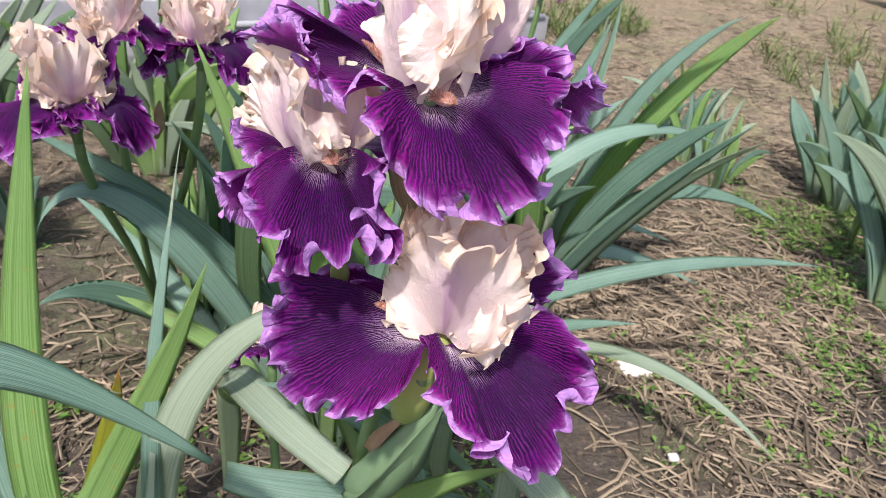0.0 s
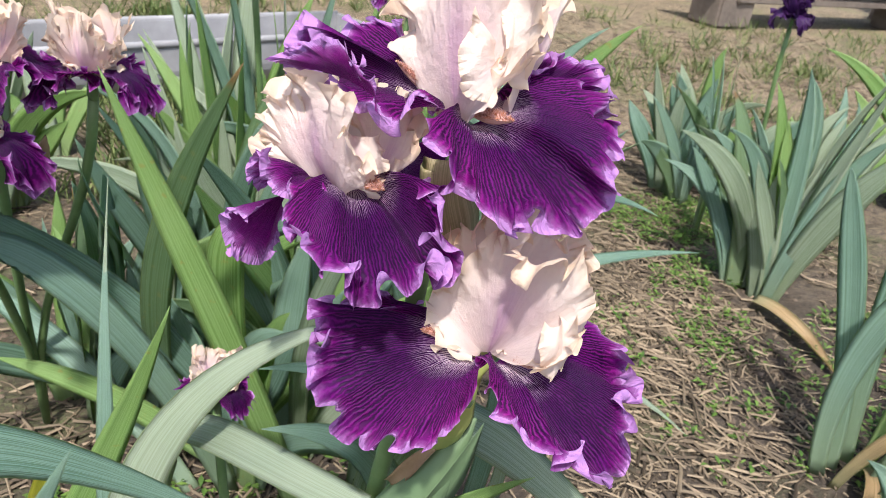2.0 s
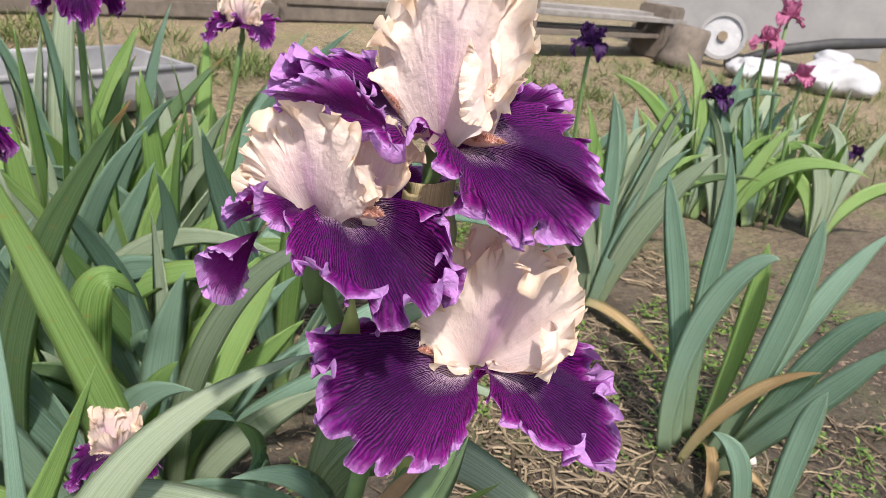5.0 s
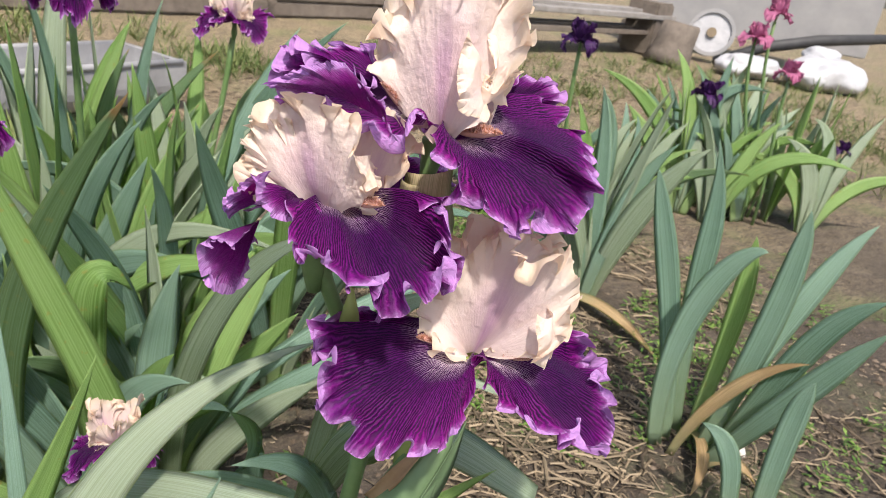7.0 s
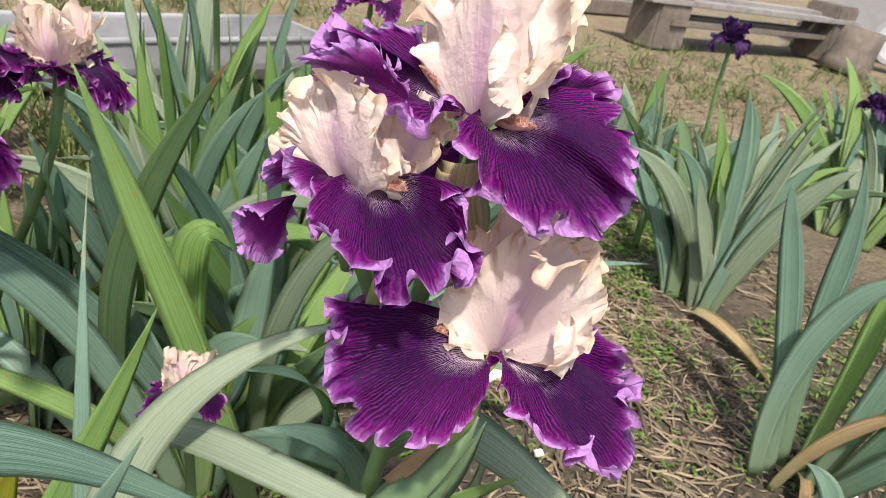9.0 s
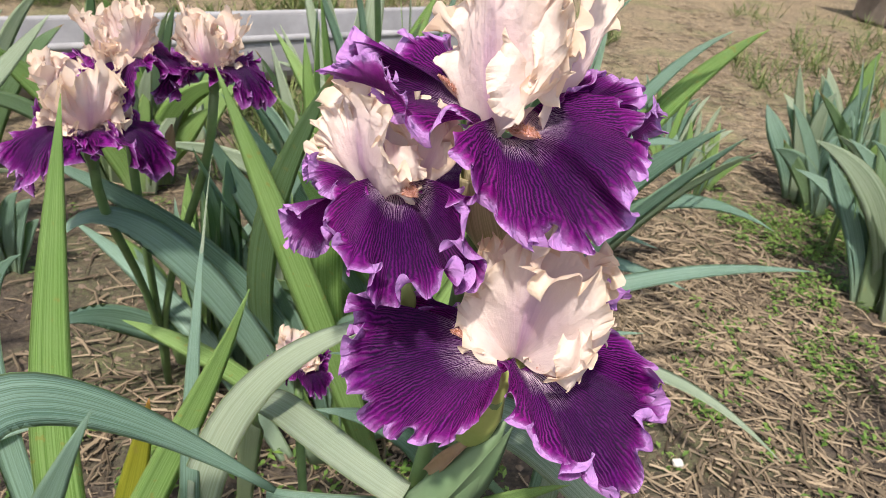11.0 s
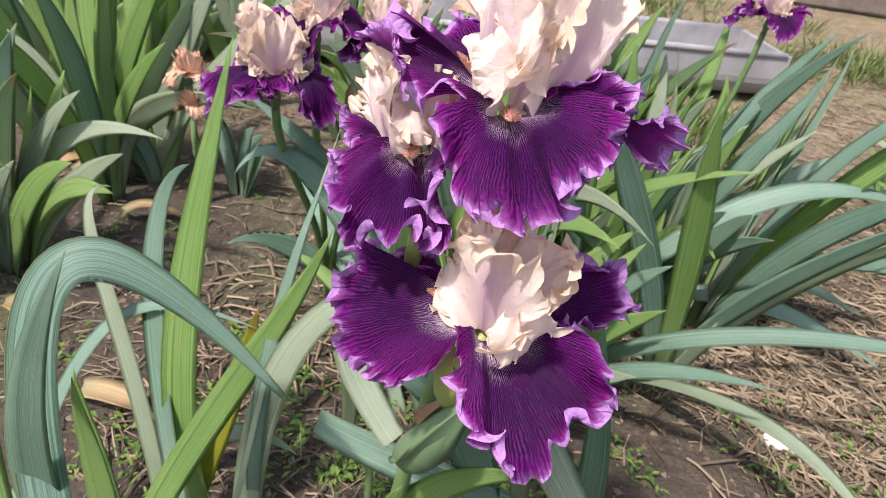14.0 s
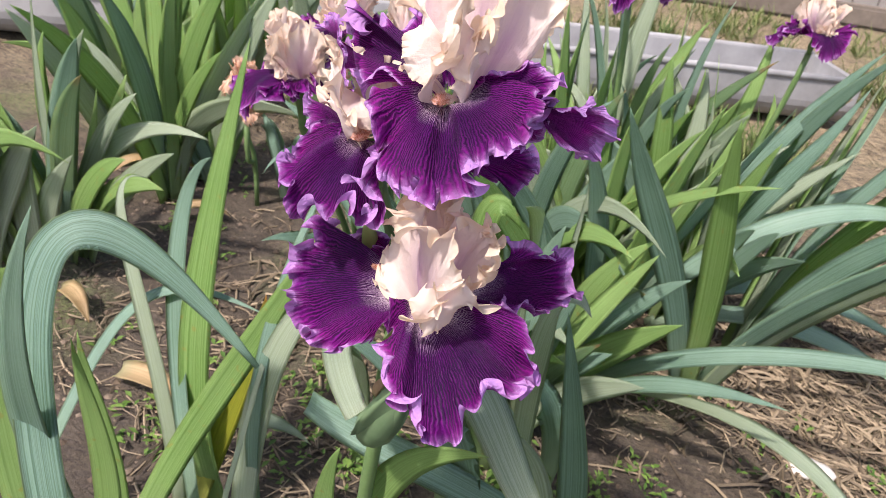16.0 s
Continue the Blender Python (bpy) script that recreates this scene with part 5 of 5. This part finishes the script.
# shed wall of grey boards with a white door
def build_shed():
    shed = empty("shed", (1.6, 6.4, 0), "weathered grey board shed with a whitewashed door", "shed")
    a, b = np.array([-5.5, 3.75]), np.array([4.0, 7.2])
    d = unit(b - a)
    yaw = math.degrees(math.atan2(d[1], d[0]))
    length = float(np.linalg.norm(b - a))
    rng = np.random.RandomState(4)
    x = 0.0
    n = np.array([-d[1], d[0]])
    while x < length:
        w = rng.uniform(0.13, 0.2)
        p = a + d * (x + w / 2) + n * (0.12 + rng.uniform(0, 0.012))
        block(shed, "board", (w - 0.008, 0.03, 2.6), (p[0], p[1], 0.03), yaw, SHED_WOOD, 0.004)
        x += w
    p = a + d * length / 2 + n * 0.1
    block(shed, "base_beam", (length, 0.16, 0.14), (p[0], p[1], 0.0), yaw, LOG_WOOD, 0.02)
    start = float((np.array([1.62, 6.38]) - a) @ d)
    for k in range(6):
        p = a + d * (start + 0.1 + k * 0.21) + n * 0.085
        block(shed, "door_board", (0.2, 0.03, 2.0), (p[0], p[1], 0.16), yaw, WHITE_PANEL, 0.006)
    for off in (-0.06, 1.32):
        p = a + d * (start + off) + n * 0.07
        block(shed, "door_post", (0.1, 0.1, 2.2), (p[0], p[1], 0.0), yaw, LOG_WOOD, 0.01)
    p = a + d * (start + 0.63) + n * 0.06
    block(shed, "door_sill", (1.3, 0.1, 0.06), (p[0], p[1], 0.14), yaw, LOG_WOOD, 0.01)


build_shed()

bench = empty("bench", (4.3, 5.8, 0), "rough bench of planks on grey wooden blocks", "bench")
block(bench, "block", (0.36, 0.34, 0.52), (5.45, 6.15, 0), 20, LOG_WOOD, 0.02)
block(bench, "block", (0.36, 0.34, 0.52), (3.3, 5.6, 0), 14, LOG_WOOD, 0.02)
for k in range(3):
    block(bench, "plank", (2.7, 0.16, 0.045), (4.35 - 0.04 * k, 5.75 + 0.17 * k, 0.36 + 0.03 * (k == 1)), 14, SHED_WOOD, 0.006)
    block(bench, "plank", (2.3, 0.14, 0.045), (4.4 - 0.04 * k, 5.78 + 0.16 * k, 0.2), 16, LOG_WOOD, 0.006)

stump = tube(None, "stump", [(5.3, 5.6, -0.02), (5.32, 5.6, 0.06), (5.36, 5.61, 0.2), (5.4, 5.62, 0.36), (5.4, 5.62, 0.37)], [0.25, 0.21, 0.19, 0.185, 0.17], LOG_WOOD, sides=18)
tagged(stump, "sawn tree stump with grey-brown bark", "stump")

white = block(None, "white_sheet", (2.6, 0.05, 1.9), (6.9, 6.1, 0.25), -36, WHITE_PANEL, 0.01)
tagged(white, "large dull white panel leaning upright in the yard", "panel")
for at, tilt_ in (((5.75, 6.62, 0.0), 10), ((7.6, 5.6, 0.0), -5)):
    b_ = block(None, "support_block", (0.3, 0.25, 0.27), at, tilt_, LOG_WOOD, 0.015)
    tagged(b_, "grey timber block under a white panel", "block")


def build_wheel():
    wheel = empty("wheel", (6.1, 5.88, 0.1), "white-painted old wheel leaning on its rim", "wheel")
    m = Matrix.Translation((6.1, 5.88, 0.3)) @ Matrix.Rotation(radians(-42), 4, "Z") @ Matrix.Rotation(radians(80), 4, "X")
    for nm, r0, r1, h, mat in (("rim", 0.2, 0.24, 0.08, WHITE_PANEL), ("disc", 0.0, 0.2, 0.03, BAG), ("hub", 0.0, 0.05, 0.09, STRAW)):
        ring = 28
        vs, fs = [], []
        for rr, zz in ((r0, -h / 2), (r1, -h / 2), (r1, h / 2), (r0, h / 2)):
            vs += [m @ Vector((max(rr, 0.002) * math.cos(6.2832 * k / ring), max(rr, 0.002) * math.sin(6.2832 * k / ring), zz)) for k in range(ring)]
        fs = [(j * ring + k, j * ring + (k + 1) % ring, ((j + 1) % 4) * ring + (k + 1) % ring, ((j + 1) % 4) * ring + k) for j in range(4) for k in range(ring)]
        mesh_object(nm, vs, fs, mat, wheel, smooth=False)


build_wheel()
rail = tube(None, "rail", [(5.95, 5.6, 0.05), (6.4, 5.42, 0.26), (6.9, 5.2, 0.4), (7.6, 4.9, 0.52)], [0.05, 0.06, 0.06, 0.05], BLACK)
tagged(rail, "black rubber-covered rail lying on bags", "rail")


def bag(at, size, seed, text):
    """A slumped, creased white sack."""
    bm = bmesh.new()
    bmesh.ops.create_icosphere(bm, subdivisions=4, radius=1.0)
    for v in bm.verts:
        k = 1 + 0.22 * noise.noise((v.co.x * 1.7 + seed, v.co.y * 1.7, v.co.z * 1.7)) + 0.09 * abs(noise.noise((v.co.x * 5 + seed, v.co.y * 5, v.co.z * 5)))
        v.co = Vector((v.co.x * size[0] * k + at[0], v.co.y * size[1] * k + at[1], max(-0.005, size[2] * (0.75 + v.co.z * k) + at[2])))
    ob = part("sack", bm, BAG, None)
    tagged(ob, text, "sack", "white sacks")


bag((5.95, 5.15, 0), (0.34, 0.26, 0.12), 2.0, "flat white plastic sack lying on straw")
bag((6.5, 4.72, 0), (0.45, 0.3, 0.17), 5.0, "full white plastic sack slumped on straw")
bag((6.62, 4.9, 0.2), (0.2, 0.17, 0.1), 9.0, "small white bundle on top of a sack")


# ---- litter on the soil ----
def sticks(name, count, boxes, seed, mat, text, cat, length=(0.03, 0.13), thick=(0.0008, 0.0022)):
    rng = np.random.RandomState(seed)
    verts, faces = [], []
    for _ in range(count):
        x0, x1, y0, y1 = boxes[rng.randint(len(boxes))]
        x, y = rng.uniform(x0, x1), rng.uniform(y0, y1)
        if noise.noise((x * 2.3, y * 2.3, 7.7)) + rng.uniform(-0.35, 0.35) < -0.2:
            continue
        a, l, w = rng.uniform(0, 6.2832), rng.uniform(*length), rng.uniform(*thick)
        d = np.array([math.cos(a), math.sin(a), rng.uniform(-0.08, 0.16)])
        s = np.array([-d[1], d[0], 0]) * w
        z = ground_height(x, y) + w + rng.uniform(0, 0.008)
        p = np.array([x, y, z])
        bend = np.array([rng.uniform(-0.15, 0.15) * l, rng.uniform(-0.15, 0.15) * l, rng.uniform(0, 0.08) * l])
        u = np.array([0, 0, w])
        i = len(verts)
        for q in (p - d * l / 2, p + bend, p + d * l / 2):
            verts += [q + s, q + u, q - s, q - u]
        for j in (0, 4):
            faces += [(i + j + k, i + j + (k + 1) % 4, i + j + 4 + (k + 1) % 4, i + j + 4 + k) for k in range(4)]
    ob = mesh_object(name, verts, faces, mat, smooth=False)
    tagged(ob, text, cat, kind="stuff")


sticks("straw", 7500, [(0.1, 1.6, 0.75, 2.4), (-1.5, 0.1, 0.6, 2.2), (-0.6, 1.4, 0.5, 1.6), (0.2, 3.0, 2.0, 4.0)], 3, STRAW, "scattered dry straw stalks on the soil", "straw", (0.015, 0.09), (0.0006, 0.0024))
sticks("straw", 3000, [(0.15, 1.0, 0.75, 1.9), (0.15, 0.8, 0.8, 1.5), (-0.9, 0.0, 0.9, 1.6)], 4, STRAW, "matted dry straw stalks beside the irises", "straw", (0.025, 0.11), (0.001, 0.0034))
sticks("straw_chaff", 11000, [(0.4, 3.2, 2.2, 4.6), (1.5, 5.5, 2.6, 5.5), (0.2, 1.6, 1.2, 2.6)], 5, STRAW, "thick layer of pale straw chaff in the yard", "straw", (0.02, 0.08), (0.001, 0.003))
sticks("straw_bits", 17000, [(0.0, 1.7, 0.7, 2.5), (-1.5, 0.1, 0.6, 2.2), (0.1, 1.0, 0.7, 1.6)], 9, STRAW, "fine broken bits of straw and dry leaf on the soil", "straw", (0.004, 0.022), (0.0005, 0.0016))


def clods(count, seed):
    rng = np.random.RandomState(seed)
    verts, faces = [], []
    base = [(0, 0, 1), (0.9, 0, 0.2), (0.3, 0.85, 0.2), (-0.7, 0.5, 0.2), (-0.7, -0.5, 0.2), (0.3, -0.85, 0.2), (0, 0, -0.6)]
    tri_ = [(0, 1, 2), (0, 2, 3), (0, 3, 4), (0, 4, 5), (0, 5, 1), (6, 2, 1), (6, 3, 2), (6, 4, 3), (6, 5, 4), (6, 1, 5)]
    for _ in range(count):
        x, y = rng.uniform(-1.6, 1.9), rng.uniform(0.5, 2.6)
        r = 0.003 + 0.009 * rng.rand() ** 3
        i = len(verts)
        z = ground_height(x, y)
        j = rng.uniform(0.6, 1.3, (7, 3))
        verts += [(x + b_[0] * r * j[k][0], y + b_[1] * r * j[k][1], z + b_[2] * r * 0.7 * j[k][2]) for k, b_ in enumerate(base)]
        faces += [tuple(i + q for q in f) for f in tri_]
    tagged(mesh_object("soil_clods", verts, faces, CLOD, smooth=False), "crumbs and clods of dry soil", "soil", kind="stuff")


clods(9000, 8)


def weeds(name, count, boxes, seed, mat, text, cat, leaf_len=(0.008, 0.022), per=(8, 20), rise=(0.005, 0.045), slim=0.42):
    """Low plants, each a tuft of small pointed leaflets."""
    rng = np.random.RandomState(seed)
    verts, faces = [], []
    for _ in range(count):
        x0, x1, y0, y1 = boxes[rng.randint(len(boxes))]
        x, y = rng.uniform(x0, x1), rng.uniform(y0, y1)
        if noise.noise((x * 1.9, y * 1.9, 2.2)) + rng.uniform(-0.3, 0.3) < 0.0:
            continue
        z = ground_height(x, y)
        for _ in range(rng.randint(*per)):
            a, l = rng.uniform(0, 6.2832), rng.uniform(*leaf_len)
            h = rng.uniform(*rise)
            o = np.array([x + rng.uniform(-0.02, 0.02), y + rng.uniform(-0.02, 0.02), z + h * rng.rand() * (slim > 0.2)])
            d = np.array([math.cos(a), math.sin(a), rng.uniform(0.0, 0.7) if slim > 0.2 else rng.uniform(0.8, 2.2)])
            s = np.array([-math.sin(a), math.cos(a), 0]) * l * slim * 0.5
            i = len(verts)
            verts += [o, o + d * l * 0.5 + s, o + d * l * 0.55 + (0, 0, -0.08 * l), o + d * l * 0.5 - s, o + d * l + (0, 0, -0.2 * l)]
            faces += [(i, i + 1, i + 2), (i, i + 2, i + 3), (i + 1, i + 4, i + 2), (i + 2, i + 4, i + 3)]
    tagged(mesh_object(name, verts, faces, mat), text, cat, kind="stuff")


weeds("weeds", 760, [(0.85, 1.25, 1.75, 2.2), (0.85, 1.1, 1.35, 1.7), (0.8, 1.0, 1.25, 1.6), (0.85, 1.25, 1.75, 2.2), (1.0, 1.6, 0.6, 1.4), (1.2, 2.2, 0.5, 1.6)], 12, WEED, "low green weeds with small leaves", "weeds")
weeds("weeds", 420, [(-1.3, 0.1, 0.6, 1.8), (-0.6, 0.4, 0.55, 1.0), (-0.4, 0.6, 0.7, 1.3), (0.6, 1.15, 0.8, 1.5)], 13, WEED, "sparse small weeds between the irises", "weeds")
weeds("grass", 1500, [(-4.0, 0.6, 3.75, 5.4), (-3.0, 1.0, 3.8, 4.6)], 14, GRASS, "patchy green grass behind the trough", "grass", (0.03, 0.09), (8, 16), (0.0, 0.01), 0.07)
weeds("grass", 2600, [(-0.9, 0.3, 1.9, 2.9), (2.0, 7.0, 2.4, 5.4), (1.5, 4.5, 2.0, 4.0)], 15, GRASS, "thin yellow-green grass among straw", "grass", (0.03, 0.09), (6, 12), (0.0, 0.01), 0.07)


def stone(at, size, seed, text):
    bm = bmesh.new()
    bmesh.ops.create_icosphere(bm, subdivisions=3, radius=1.0)
    for v in bm.verts:
        k = 1 + 0.3 * noise.noise((v.co.x * 1.3 + seed, v.co.y * 1.3, v.co.z * 1.3)) + 0.08 * noise.noise((v.co.x * 5 + seed, v.co.y * 5, v.co.z * 5))
        v.co = Vector((v.co.x * size[0] * k + at[0], v.co.y * size[1] * k + at[1], v.co.z * size[2] * k + at[2]))
    ob = part("stone", bm, STONE, None)
    tagged(ob, text, "stone", "stones on the soil")


stone((0.425, 1.19, 0.006), (0.042, 0.022, 0.017), 1.0, "pale flat stone lying on straw")
stone((0.45, 0.96, 0.004), (0.010, 0.008, 0.007), 3.0, "small white pebble on the soil")
stone((1.0, 0.8, 0.006), (0.025, 0.02, 0.016), 5.0, "grey stone at the foot of irises")


def dry_leaf(c, width, face, text="curled dead iris leaf lying on the soil"):
    ob = leaf(None, c, width, face, LEAF_DRY, 40, 0.5, name="dead_leaf")
    tagged(ob, text, "dead leaf", "dead leaves on the soil")


dry_leaf([(1.06, 1.42, 0.02), (1.08, 1.36, 0.035), (1.08, 1.25, 0.03), (1.08, 1.11, 0.012)], 0.05, (-0.3, -0.2, 1))
dry_leaf([(0.93, 0.86, 0.02), (0.9, 0.8, 0.06), (0.86, 0.76, 0.03), (0.8, 0.72, 0.01)], 0.03, (-0.3, -0.4, 1))
dry_leaf([(0.9, 0.78, 0.01), (0.91, 0.75, 0.05), (0.93, 0.72, 0.04), (0.95, 0.7, 0.01)], 0.03, (-0.3, -0.4, 1))
dry_leaf([(-0.68, 0.682, 0.012), (-0.64, 0.68, 0.03), (-0.59, 0.686, 0.03), (-0.53, 0.69, 0.012)], 0.05, (0, -0.4, 1))
dry_leaf([(-0.96, 0.78, 0.012), (-0.92, 0.77, 0.05), (-0.88, 0.755, 0.05), (-0.83, 0.745, 0.012)], 0.04, (0, -0.4, 1))
dry_leaf([(-1.258, 1.243, 0.012), (-1.22, 1.27, 0.05), (-1.19, 1.31, 0.05), (-1.15, 1.36, 0.012)], 0.045, (0.1, -0.5, 1))
dry_leaf([(-1.03, 1.16, 0.012), (-1.0, 1.17, 0.04), (-0.96, 1.2, 0.04), (-0.92, 1.22, 0.012)], 0.035, (0.1, -0.5, 1))
dry_leaf([(-1.30, 1.16, 0.01), (-1.25, 1.18, 0.06), (-1.22, 1.22, 0.09), (-1.20, 1.26, 0.05)], 0.035, (0.3, -0.6, 0.8))
dead = leaf(None, [(0.86, 0.838, 0.0), (0.875, 0.81, 0.16), (0.922, 0.745, 0.25), (0.952, 0.694, 0.285)], 0.026, (-0.4, -0.6, 0.8), LEAF_DRY, 30, 0.5, name="dead_leaf")
tagged(dead, "brown withered iris leaf bent over beside a clump", "dead leaf", "dead leaves on the soil")
